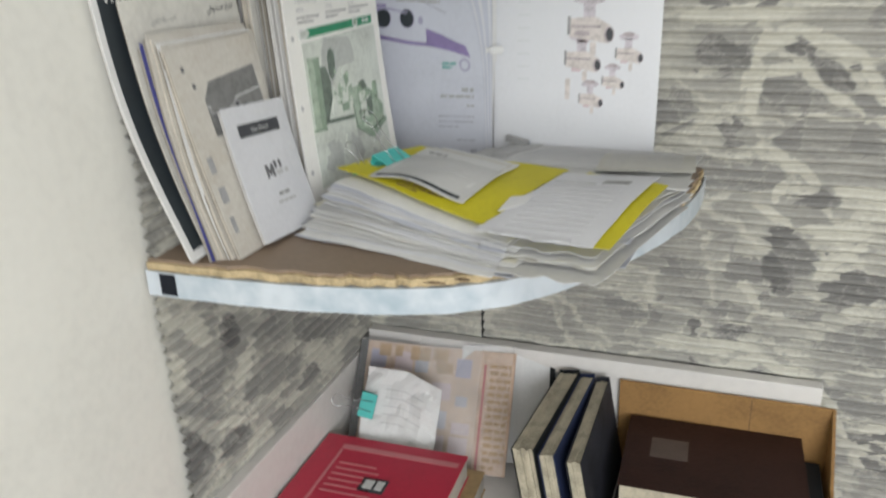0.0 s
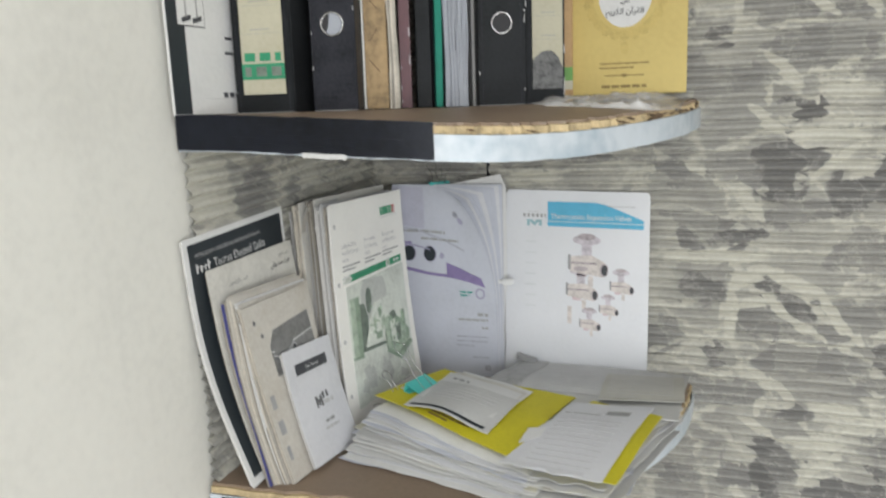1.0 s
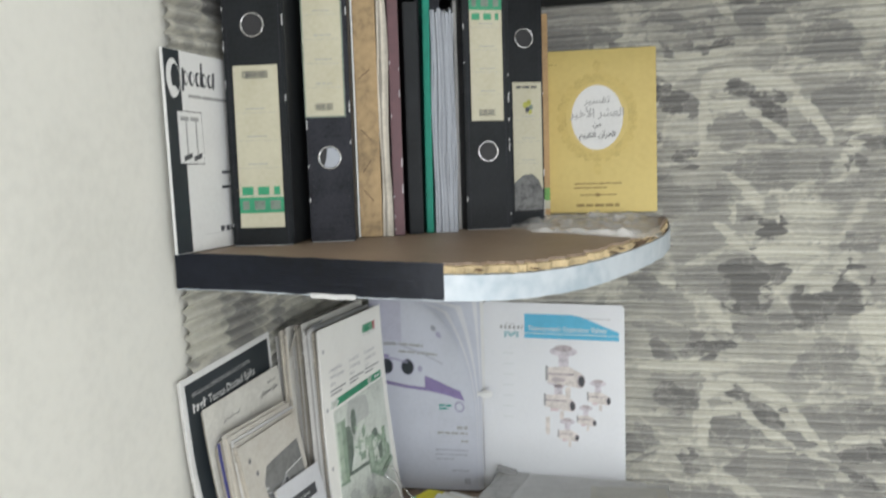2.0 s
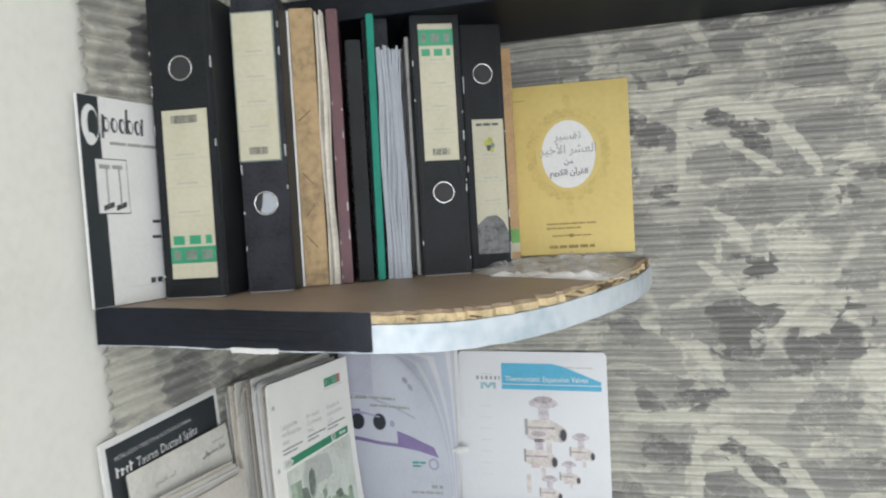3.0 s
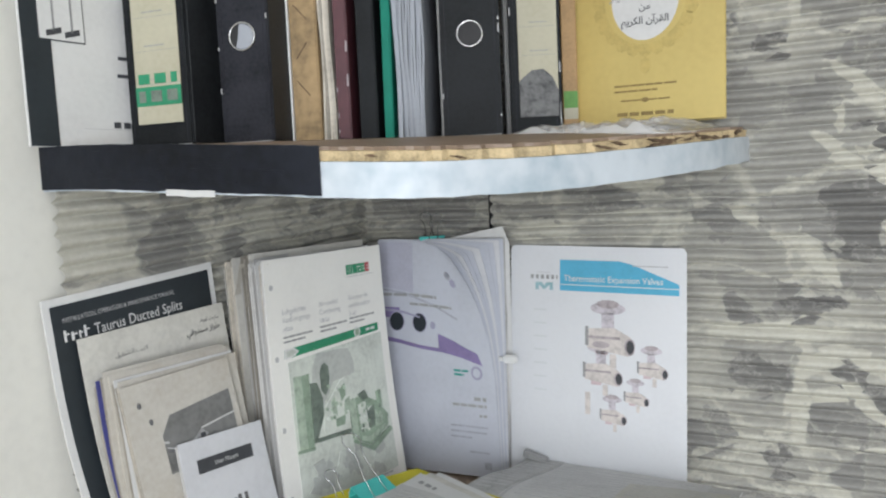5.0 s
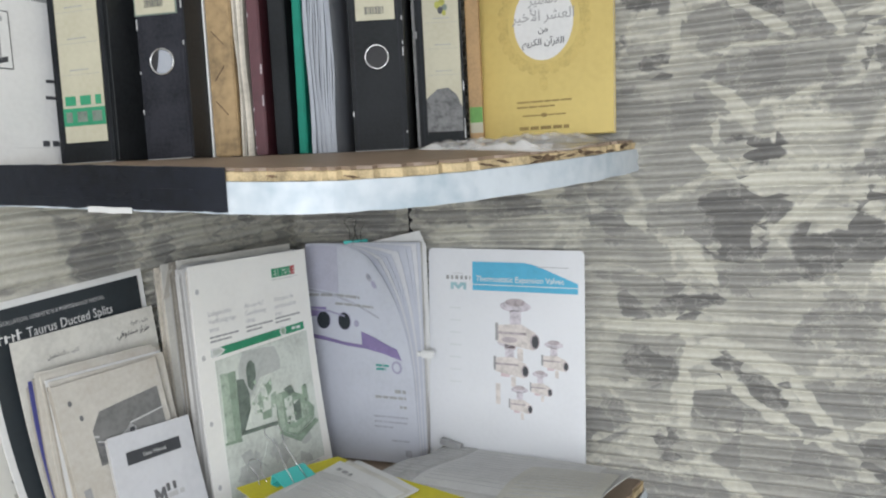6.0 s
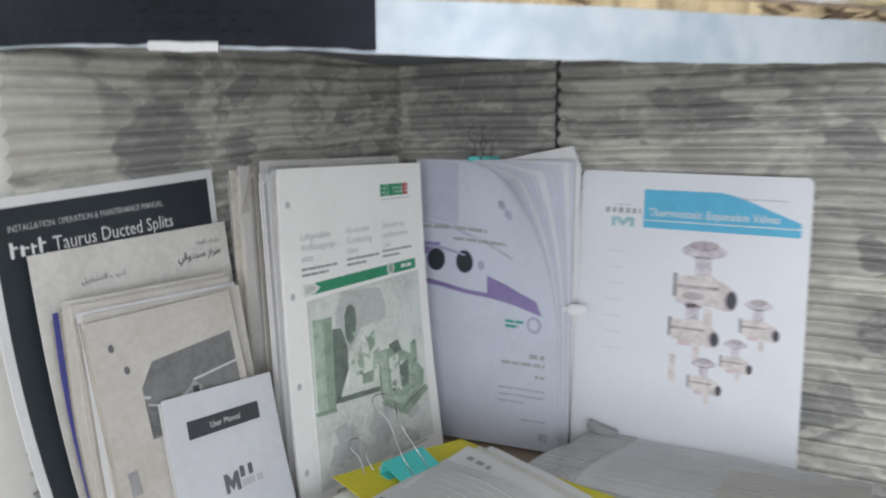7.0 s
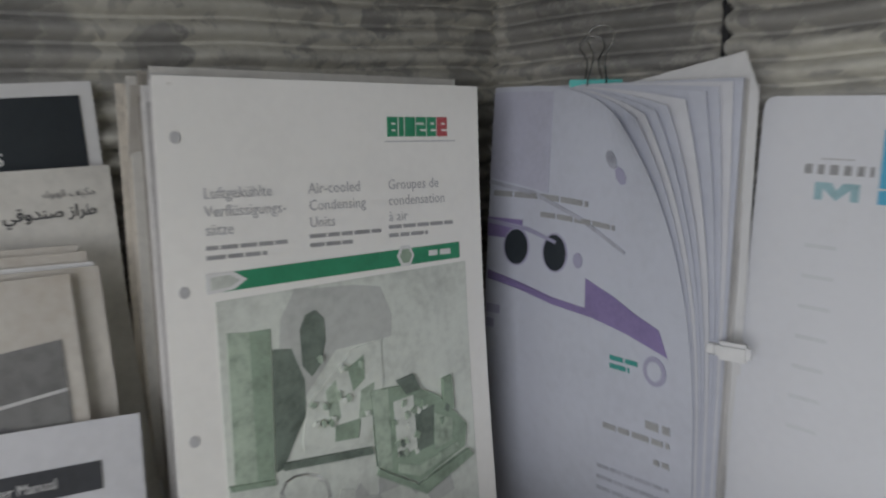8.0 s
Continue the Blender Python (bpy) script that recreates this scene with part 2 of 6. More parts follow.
    L.new(wide.outputs["Fac"], ground.inputs[0])
    grey = math_node("MAXIMUM", grey, math_node("MULTIPLY", ground.outputs[0], math_node("MULTIPLY", long_vein.outputs[0], thin.outputs[0])))
    grey = math_node("MAXIMUM", grey, drawn)
    grey = math_node("MULTIPLY", grey, math_node("SUBTRACT", 1.0, math_node("MULTIPLY", cream, 0.86)))
    # cream cobbles between the big grey stone and the corner
    round_cells = ramp_node(nt, [(0.05, (0, 0, 0)), (0.13, (0.85, 0.85, 0.85))])
    L.new(edge2, round_cells.inputs[0])
    near_corner = stones([(-7.5, 171.0, 10.5, 4.2, 0)], True, calm_edge)
    grey = math_node("MULTIPLY", grey, math_node("SUBTRACT", 1.0, math_node("MULTIPLY", near_corner, math_node("MULTIPLY", round_cells.outputs[0], math_node("SUBTRACT", 1.0, stones(SIDE_GREY[-4:-1], True, calm_edge))))))
    colour = ramp_node(nt, [(0.0, (0.565, 0.552, 0.48)), (0.28, (0.40, 0.39, 0.35)), (0.55, (0.275, 0.27, 0.252)), (1.0, (0.135, 0.132, 0.128))])
    L.new(grey, colour.inputs[0])
    speck = node("ShaderNodeTexNoise", Scale=160.0, Detail=3.0)
    L.new(co.outputs["Object"], speck.inputs["Vector"])
    mix = nt.nodes.new("ShaderNodeMix")
    mix.data_type, mix.blend_type = "RGBA", "OVERLAY"
    mix.inputs[0].default_value = 0.18
    L.new(colour.outputs[0], mix.inputs[6])
    L.new(speck.outputs["Fac"], mix.inputs[7])
    L.new(mix.outputs[2], b.inputs["Base Color"])
    bp = node("ShaderNodeBump", Strength=0.35, Distance=0.003)
    L.new(streak.outputs["Fac"], bp.inputs["Height"])
    L.new(bp.outputs[0], b.inputs["Normal"])
    return m


def clear_plastic(name="clear_plastic", alpha=0.34, rough=0.14):
    m = bpy.data.materials.new(name)
    m.use_nodes = True
    b = m.node_tree.nodes["Principled BSDF"]
    b.inputs["Base Color"].default_value = (0.80, 0.80, 0.79, 1)
    b.inputs["Alpha"].default_value, b.inputs["Roughness"].default_value, b.inputs["Specular IOR Level"].default_value = alpha, rough, 1.0
    return m


WALLPAPER = wallpaper_material()
PLASTIC = clear_plastic()
SLEEVE = clear_plastic("clear_sleeve_film", 0.11)
PAINT = mat("off_white_wall_paint", (0.745, 0.735, 0.68), 0.7, 0.04, 6, 90, 0.12, 60)
CEILING = mat("white_ceiling_paint", (0.8, 0.8, 0.78), 0.8, 0.03, 5, 80)
FLOOR = mat("beige_floor_tile", (0.42, 0.38, 0.33), 0.35, 0.08, 4, 60)
PAPER = mat("white_paper", (0.695, 0.695, 0.685), 0.75, 0.04, 14, 180)
PAPER_WARM = mat("warm_white_paper", (0.84, 0.83, 0.79), 0.7, 0.02, 14, 180)
PAPER_COOL = mat("cool_white_paper", (0.645, 0.65, 0.675), 0.7, 0.04, 14, 180)
PAPER_BLUE = mat("bluish_white_paper", (0.535, 0.555, 0.62), 0.7, 0.04, 14, 180)
PAPER_OLD = mat("yellowed_paper", (0.63, 0.615, 0.565), 0.8, 0.08, 18, 200)
PAPER_AGED = mat("stained_beige_paper", (0.53, 0.505, 0.455), 0.8, 0.14, 16, 200, stain=(0.46, 0.42, 0.36))
PAPER_GREY = mat("grey_newsprint", (0.57, 0.57, 0.56), 0.8, 0.05, 12, 200)
SHEETS = mat("mixed_white_sheets", (0.62, 0.61, 0.59), 0.75, 0.09, 22, 240, per=0.36)
SHEETS_BLUE = mat("bluish_white_sheets", (0.34, 0.36, 0.40), 0.7, 0.06, 22, 240, per=0.3)
SHEETS_OLD = mat("mixed_aged_sheets", (0.53, 0.49, 0.42), 0.8, 0.14, 22, 240, per=0.5)
INK = mat("dark_ink", (0.055, 0.058, 0.065), 0.6, 0.1)
INK_SOFT = mat("soft_black_print", (0.15, 0.15, 0.155), 0.65, 0.15, 60)
INK_GREY = mat("grey_print", (0.33, 0.33, 0.33), 0.7, 0.1, 40)
PHOTO_GREY = mat("grey_photo_print", (0.15, 0.15, 0.147), 0.6, 0.22, 60, 220)
INK_PALE = mat("pale_grey_print", (0.50, 0.50, 0.50), 0.7, 0.06, 40)
INK_FAINT = mat("faint_grey_print", (0.46, 0.46, 0.47), 0.7, 0.05, 40)
INK_GHOST = mat("ghostly_blue_print", (0.64, 0.66, 0.67), 0.7, 0.03)
NAVY_BRIGHT = mat("navy_cloth_cover", (0.018, 0.028, 0.075), 0.6, 0.15, 30, 200)
NAVY = mat("slate_navy_cover", (0.021, 0.028, 0.034), 0.55, 0.1, 20, 200)
BLUE_EDGE = mat("dark_blue_card", (0.06, 0.065, 0.24), 0.5, 0.1)
GREEN = mat("green_print", (0.03, 0.26, 0.13), 0.55, 0.08, 40)
GREEN_LIVE = mat("leaf_green_print", (0.12, 0.30, 0.06), 0.6, 0.1, 40)
ARCH_GREY = mat("pale_stone_print", (0.50, 0.52, 0.49), 0.65, 0.1, 24, 200)
GREEN_PALE = mat("pale_green_print", (0.64, 0.675, 0.615), 0.65, 0.12, 24, 200)
GREEN_MID = mat("mid_green_print", (0.29, 0.375, 0.285), 0.65, 0.15, 70, 300)
GREEN_SOFT = mat("soft_green_print", (0.41, 0.495, 0.395), 0.65, 0.2, 80, 300)
GREEN_DARK = mat("dark_green_print", (0.165, 0.205, 0.17), 0.65, 0.2, 70, 300)
RED = mat("red_print", (0.45, 0.09, 0.10), 0.55, 0.08)
PURPLE = mat("purple_print", (0.24, 0.19, 0.37), 0.6, 0.08, 40)
PURPLE_PALE = mat("pale_lilac_print", (0.36, 0.35, 0.47), 0.65, 0.05, 30)
SKY_BLUE = mat("sky_blue_print", (0.10, 0.42, 0.62), 0.55, 0.05, 40)
TEAL = mat("teal_paint", (0.08, 0.50, 0.46), 0.4, 0.05)
TEAL_DARK = mat("green_teal_print", (0.05, 0.30, 0.26), 0.5, 0.06)
YELLOW = mat("yellow_card", (0.62, 0.55, 0.02), 0.65, 0.06, 20, 200)
GOLD = mat("golden_yellow_cover", (0.58, 0.455, 0.15), 0.5, 0.06, 9, 120, stain=(0.53, 0.405, 0.13))
GOLD_DARK = mat("brown_gold_print", (0.27, 0.19, 0.06), 0.6, 0.12, 60)
GOLD_MID = mat("soft_gold_print", (0.545, 0.42, 0.136), 0.6, 0.1, 60)
CREAM = mat("cream_label", (0.47, 0.445, 0.335), 0.65, 0.07, 25, 200, stain=(0.43, 0.40, 0.29))
BLACK_COVER = mat("black_paper_board", (0.013, 0.0150, 0.0170), 0.6, 0.25, 14, 260, 0.15, 500, spec=0.2)
# cover sides: the spine's black painted lighter, to lift their shade
BLACK_SIDE = mat("lifted_black_side", (0.019, 0.021, 0.023), 0.5, 0.3, 10, 260, 0.15, 500, spec=0.3)
BLACK_WORN = mat("worn_black_board", (0.026, 0.027, 0.034), 0.6, 0.3, 26, 300, 0.15, 500, spec=0.15)
BLACK_TAPE = mat("black_plastic_tape", (0.009, 0.011, 0.017), 0.42, 0.3, 12, 120, 0.4, 60, spec=0.2)
STEEL = mat("chrome_steel", (0.46, 0.46, 0.46), 0.26, 0.05, 40, 200, metal=1.0)
# black that stands in for the shade inside gaps and holes
GAP_SHADE = mat("black_gap_shade", (0.022, 0.022, 0.024), 0.7, 0.1)
TAN = mat("tan_card_folder", (0.36, 0.25, 0.125), 0.65, 0.28, 16, 120, 0.2, 90)
MAROON = mat("maroon_card", (0.085, 0.024, 0.032), 0.5, 0.12, 24, 160)
EMERALD = mat("emerald_plastic", (0.004, 0.19, 0.13), 0.55, 0.1, spec=0.25)
HARDBOARD = mat("brown_hardboard", (0.265, 0.195, 0.14), 0.5, 0.08, 10, 250)
CHIPBOARD = mat("raw_chipboard_edge", (0.55, 0.43, 0.25), 0.85, 0.22, 60, 500, 0.6, 260, per=0.2)
CHIP_DARK = mat("dark_chipped_wood", (0.15, 0.098, 0.058), 0.9, 0.3, 80, 400, 0.6, 260)
VINYL = mat("pale_blue_marble_vinyl", (0.55, 0.60, 0.645), 0.36, 0.10, 13, 60, 0.1, 40, stain=(0.36, 0.44, 0.50))
WHITE_BOARD = mat("white_melamine", (0.70, 0.68, 0.65), 0.4, 0.04, 8, 90)
UNDER = mat("grey_board_underside", (0.25, 0.26, 0.28), 0.6, 0.1, 10, 120)
BLACK_BOARD = mat("black_melamine", (0.0060, 0.0078, 0.0115), 0.5, 0.15, 9, 90, spec=0.15)
CARTON = mat("brown_carton", (0.30, 0.165, 0.055), 0.75, 0.14, 14, 200, 0.2, 120)
LEATHER = mat("dark_brown_leatherette", (0.030, 0.0125, 0.010), 0.5, 0.3, 14, 220, 0.35, 350, spec=0.2)
LEATHER_WORN = mat("rubbed_brown_patch", (0.095, 0.068, 0.058), 0.5, 0.1, 40, 200)
RED_COVER = mat("red_glossy_cover", (0.48, 0.025, 0.06), 0.35, 0.08, 14, 160)
RED_FADE = mat("faded_red_print", (0.58, 0.20, 0.22), 0.4, 0.08, 20)
PINK_PAGE = mat("peach_printed_page", (0.58, 0.42, 0.31), 0.7, 0.14, 40, 240)
PINK_SOFT = mat("soft_pink_print", (0.60, 0.48, 0.50), 0.7, 0.1, 30)
OLIVE_EDGE = mat("olive_grey_page_edge", (0.50, 0.45, 0.34), 0.8, 0.2, 40, 500, 0.4, 600)
BEIGE_PINK = mat("beige_pink_print", (0.64, 0.59, 0.56), 0.65, 0.14, 90)
ROSE_GREY = mat("rose_grey_print", (0.42, 0.37, 0.385), 0.65, 0.2, 80)
GREY_BLUE = mat("grey_blue_print", (0.40, 0.41, 0.47), 0.65, 0.14, 70)
ROCK = mat("rock_photo_print", (0.10, 0.10, 0.098), 0.5, 0.5, 90, 260)
OLIVE = mat("olive_yellow_print", (0.36, 0.36, 0.06), 0.6, 0.2, 90)
ORANGE_OLD = mat("faded_orange_spine", (0.42, 0.26, 0.11), 0.6, 0.15, 30)


# ---- building helpers ----
def mesh_of(name, verts, faces, material):
    me = bpy.data.meshes.new(name)
    me.from_pydata([tuple(v) for v in verts], [], faces)
    me.materials.append(material)
    return me


def put(name, me, parent=None, label="", m=None):
    ob = new(name, me)
    if parent:
        ob.parent = parent
    if m is not None:
        ob.matrix_basis = m
    if label:
        ob["label"] = label
    return ob


def part(name, bm, material, parent, label="", smooth=False):
    me = bpy.data.meshes.new(name)
    bm.to_mesh(me)
    bm.free()
    me.materials.append(material)
    if smooth:
        for p in me.polygons:
            p.use_smooth = True
    return put(name, me, parent, label)


def block(x0, x1, y0, y1, z0, z1, bevel=0.0, seg=1):
    bm = bmesh.new()
    bmesh.ops.create_cube(bm, size=1, matrix=Matrix.Translation(((x0 + x1) / 2, (y0 + y1) / 2, (z0 + z1) / 2)) @ Matrix.Diagonal((x1 - x0, y1 - y0, z1 - z0, 1)))
    if bevel:
        bmesh.ops.bevel(bm, geom=bm.edges[:], offset=bevel, segments=seg, affect="EDGES")
    return bm


def thing(name, m, label, category, group="", kind=""):
    ob = new(name)
    ob.empty_display_size = 0.02
    ob.matrix_basis = m
    return tagged(ob, label, category, group, kind)


def plane(bl, br, tl):
    """The pose of a flat thing from three of its corners, with its width and height. Its face looks along local -Y."""
    bl, br, tl = Vector(bl), Vector(br), Vector(tl)
    x = (br - bl).normalized()
    z = tl - bl
    z = (z - z.dot(x) * x).normalized()
    y = z.cross(x)
    m = Matrix.Identity(4)
    for i, v in enumerate((x, y, z)):
        m.col[i] = (*v, 0)
    m.col[3] = (*bl, 1)
    return m, (br - bl).length, (tl - bl).length


def axes_pose(at, x, z):
    """A pose from its place and the directions of its X and (about) Z."""
    x = Vector(x).normalized()
    y = Vector(z).cross(x).normalized()
    z = x.cross(y)
    m = Matrix.Identity(4)
    for i, v in enumerate((x, y, z, Vector(at))):
        m.col[i] = (*v, 1 if i == 3 else 0)
    return m


def same_place(x, y, z):
    return x, y, z


def slab_data(x0, z0, x1, z1, y0, t, nx, nz, f):
    """A sheet from x0, z0 to x1, z1 with its face at y0 and the thickness t behind it, bent by f."""
    vs, fs = [], []
    for k in (0, 1):
        for j in range(nz + 1):
            for i in range(nx + 1):
                x, z = x0 + (x1 - x0) * i / nx, z0 + (z1 - z0) * j / nz
                a = f(x, y0, z)
                vs.append((a[0], a[1] + k * t, a[2]))
    n, w = (nx + 1) * (nz + 1), nx + 1
    for j in range(nz):
        for i in range(nx):
            a = j * w + i
            fs.append((a, a + 1, a + 1 + w, a + w))
            fs.append((n + a, n + a + w, n + a + 1 + w, n + a + 1))
    ring = [i for i in range(w)] + [j * w + nx for j in range(1, nz + 1)] + [nz * w + i for i in range(nx - 1, -1, -1)] + [j * w for j in range(nz - 1, 0, -1)]
    for a, b in zip(ring, ring[1:] + ring[:1]):
        fs.append((b, a, n + a, n + b))
    return vs, fs


class Doc:
    """A flat printed thing: sheets, prints and writing on one bent plane."""

    def __init__(self, name, m, label, category, f=same_place, group=""):
        self.root, self.f = thing(name, m, label, category, group), f

    def slab(self, name, x0, z0, x1, z1, y0, t, material, n=(1, 1), label="", parent=None):
        vs, fs = slab_data(x0, z0, x1, z1, y0, t, *n, self.f)
        return put(name, mesh_of(name, vs, fs, material), parent or self.root, label)

    def rect(self, name, x0, z0, x1, z1, material, lift=0.0005, n=(2, 2), label="", parent=None):
        return self.slab(name, x0, z0, x1, z1, -lift, lift * 0.9, material, n, label, parent)

    def poly(self, name, pts, material, lift=0.0005, label="", parent=None):
        k = len(pts)
        vs = [self.f(x, -lift, z) for x, z in pts] + [self.f(x, -lift * 0.1, z) for x, z in pts]
        fs = [tuple(range(k)), tuple(range(2 * k - 1, k - 1, -1))] + [((i + 1) % k, i, k + i, k + (i + 1) % k) for i in range(k)]
        return put(name, mesh_of(name, vs, fs, material), parent or self.root, label)

    def quad(self, name, x0, x1, b0, b1, t0, t1, material, lift=0.0005, n=(6, 8), label="", parent=None):
        """A print with slanting lower and upper edges that follows the bend."""
        own = self.f
        lo, hi = lambda u: b0 + (b1 - b0) * u, lambda u: t0 + (t1 - t0) * u
        self.f = lambda x, y, z: own(x, y, lo((x - x0) / (x1 - x0)) + z * (hi((x - x0) / (x1 - x0)) - lo((x - x0) / (x1 - x0))))
        ob = self.slab(name, x0, 0.0, x1, 1.0, -lift, lift * 0.9, material, n, label, parent)
        self.f = own
        return ob

    def disc(self, name, x, z, rx, rz, material, lift=0.0006, n=20, label="", parent=None):
        return self.poly(name, [(x + rx * math.cos(a), z + rz * math.sin(a)) for a in (2 * math.pi * i / n for i in range(n))], material, lift, label, parent)

    def bars(self, name, x0, z0, w, rows, gap, thick, material, lift=0.0005, seed=0, words=3, label=""):
        """Unreadable writing: rows of plain bars of its size, one mesh."""
        rnd, vs, fs = random.Random(seed), [], []
        for r in range(rows):
            z, x = z0 - r * gap, x0
            end = x0 + w * (1 if r < rows - 1 or rows == 1 else rnd.uniform(0.4, 0.8))
            while x < end - 0.001:
                ln = min(w / words * rnd.uniform(0.6, 1.2), end - x)
                v, q = slab_data(x, z, x + ln, z + thick, -lift, lift * 0.9, 1, 1, self.f)
                fs += [tuple(i + len(vs) for i in p) for p in q]
                vs += v
                x += ln + thick * 0.6
        return put(name, mesh_of(name, vs, fs, material), self.root, label)

    def text(self, name, body, x, z, size, material, lift=0.0005, squeeze=1.0, align="LEFT", slope=0.0, bold=0.0, label=""):
        cu = bpy.data.curves.new(name, "FONT")
        cu.body, cu.size, cu.align_x, cu.offset = body, size, align, bold
        cu.resolution_u = 2
        tmp = bpy.data.objects.new(name, cu)
        scene.collection.objects.link(tmp)
        dg = bpy.context.evaluated_depsgraph_get()
        dg.update()
        me = bpy.data.meshes.new_from_object(tmp.evaluated_get(dg))
        bpy.data.objects.remove(tmp)
        for v in me.vertices:
            v.co = Vector(self.f(x + v.co.x * squeeze, -lift, z + v.co.y + slope * v.co.x))
        me.materials.clear()
        me.materials.append(material)
        return put(name, me, self.root, label)


def leaf_stack(name, n, w, h, t, depth0, material, parent, seed=1, spread=0.004, drop=0.006, f=same_place, label="", nz=1, nx=1):
    """Leaves one behind the other, each a little shifted, """
    rnd = random.Random(seed)
    for i in range(n):
        dx, dz = rnd.uniform(-spread, spread), rnd.uniform(-drop, 0)
        v, q = slab_data(dx, 0, w + dx + rnd.uniform(-spread, spread), h + dz, depth0 + i * t / n, t / n * rnd.uniform(0.7, 0.96), nx, nz, f)
        put(name, mesh_of(name, v, q, material), parent, label)


def tube(points, r, n=8):
    """A wire along the points."""
    vs, fs = [], []
    pts = [Vector(p) for p in points]
    for i, p in enumerate(pts):
        d = (pts[min(i + 1, len(pts) - 1)] - pts[max(i - 1, 0)]).normalized()
        a = d.cross(Vector((0.31, 0.77, 0.55))).normalized()
        b = d.cross(a)
        vs += [p + r * (math.cos(k * 2 * math.pi / n) * a + math.sin(k * 2 * math.pi / n) * b) for k in range(n)]
    for i in range(len(pts) - 1):
        for k in range(n):
            fs.append((i * n + k, i * n + (k + 1) % n, (i + 1) * n + (k + 1) % n, (i + 1) * n + k))
    fs += [tuple(range(n - 1, -1, -1)), tuple(range((len(pts) - 1) * n, len(pts) * n))]
    return vs, fs


# ---- the room ----
def structure(name, label, m=None):
    return thing(name, m or Matrix.Identity(4), label, "wall" if "wall" in name else name.split("_")[0], kind="structure")


def ribbed_panel(name, u0, u1, z0, z1, parent, place, seed=3):
    """A strip of ribbed foam wallpaper; place(u, depth, z) sets a point of it in the room."""
    pitch, seg = 0.0142, 10
    prof = [(0.5 - 0.5 * math.cos(2 * math.pi * k / seg)) ** 0.47 for k in range(seg)]
    nz, nu = int((z1 - z0) / pitch) * seg, max(2, int((u1 - u0) / 0.012))
    vs, fs = [], []
    for j in range(nz + 1):
        z = z0 + j * pitch / seg
        for i in range(nu + 1):
            u = u0 + (u1 - u0) * i / nu
            wob = noise.noise(Vector((u * 14, seed, z * 9))) * 0.0022
            d = 0.0093 * prof[j % seg] * (0.9 + 0.35 * noise.noise(Vector((u * 30, seed + 5, (j // seg) * 1.7)))) + 0.0008 * noise.noise(Vector((u * 90, seed, z * 60)))
            vs.append(place(u, d, z + wob))
    w = nu + 1
    for j in range(nz):
        for i in range(nu):
            a = j * w + i
            fs.append((a, a + 1, a + 1 + w, a + w))
    me = mesh_of(name, vs, fs, WALLPAPER)
    for p in me.polygons:
        p.use_smooth = True
    return put(name, me, parent)


wall_back = structure("wall_back", "wall covered in ribbed grey and cream slate-patterned foam wallpaper")
part("plaster", block(-0.15, 3.1, YB + 0.004, YB + 0.16, 0, 2.75), PAINT, wall_back)
ribbed_panel("wallpaper_strip", XL + 0.002, 0.2095, 0.75, 2.7, wall_back, lambda u, d, z: (u, YB + 0.002 - d, z), 3)
ribbed_panel("wallpaper_strip", 0.2125, 1.75, 0.75, 2.7, wall_back, lambda u, d, z: (u, YB + 0.001 - d, z + 0.004), 8)
# dark bar between the two strips, painting the shadow of their joint
part("seam_gap", block(0.2088, 0.2130, YB - 0.0040, YB + 0.0038, 0.75, 2.7), GAP_SHADE, wall_back)
wall_left = structure("wall_left", "off-white painted plaster wall with slate wallpaper beside the corner")
part("plaster", block(-0.16, XL - 0.006, -2.7, YB + 0.004, 0, 2.75), PAINT, wall_left)
ribbed_panel("wallpaper_strip", -0.432, YB - 0.001, 0.75, 2.7, wall_left, lambda u, d, z: (XL - 0.003 + 0.013 * (u + 0.432) / 0.465 + d, u + max(0.0, -u - 0.2) / 0.232 * 0.004 + (0.002 * math.sin(z * 23) + 0.0015 * math.sin(z * 61) if u < -0.43 else 0.0), z + 0.05 * (u + 0.2)), 14)
wall_right = structure("wall_right", "plain off-white painted wall")
part("plaster", block(3.1, 3.25, -2.85, YB + 0.16, 0, 2.75), PAINT, wall_right)
wall_rear = structure("wall_rear", "plain off-white wall with a window opening")
part("plaster", block(-0.16, 0.85, -2.85, -2.7, 0, 2.75), PAINT, wall_rear)
part("plaster", block(2.45, 3.1, -2.85, -2.7, 0, 2.75), PAINT, wall_rear)
part("plaster", block(0.85, 2.45, -2.85, -2.7, 0, 1.0), PAINT, wall_rear)
part("plaster", block(0.85, 2.45, -2.85, -2.7, 2.45, 2.75), PAINT, wall_rear)
floor = structure("floor", "beige floor of the room")
part("slab", block(-0.16, 3.25, -2.85, YB + 0.16, -0.1, -0.001), FLOOR, floor)
part("ceiling", block(-0.16, 3.25, -2.85, YB + 0.16, 2.751, 2.85), CEILING, None)
tagged(bpy.data.objects["ceiling"], "white painted ceiling", "ceiling", kind="structure")


# ---- corner shelves ----
SA, SB = 0.507, 0.468


def shelf_curve(s, grow=0.0):
    """A point of the rounded front: s from 0 at the left wall to 1 at the back wall."""
    a = s * math.pi / 2
    k = min(1.0, max(0.0, (s - 0.25) / 0.5))
    n = 2.95 - 0.72 * k * k * (3 - 2 * k)
    return XL + (SA + grow) * math.sin(a) ** (2 / n), YB - (SB + grow) * math.cos(a) ** (2 / n)


def droop(x, y):
    """How far the upper shelf's loose front hangs below its back."""
    return 0.040 * max(0.0, (x - XL) / SA * (YB - y) / SB) ** 1.5


def drooped(data):
    vs, fs = data
    return [(x, y, z - droop(x, y)) for x, y, z in vs], fs


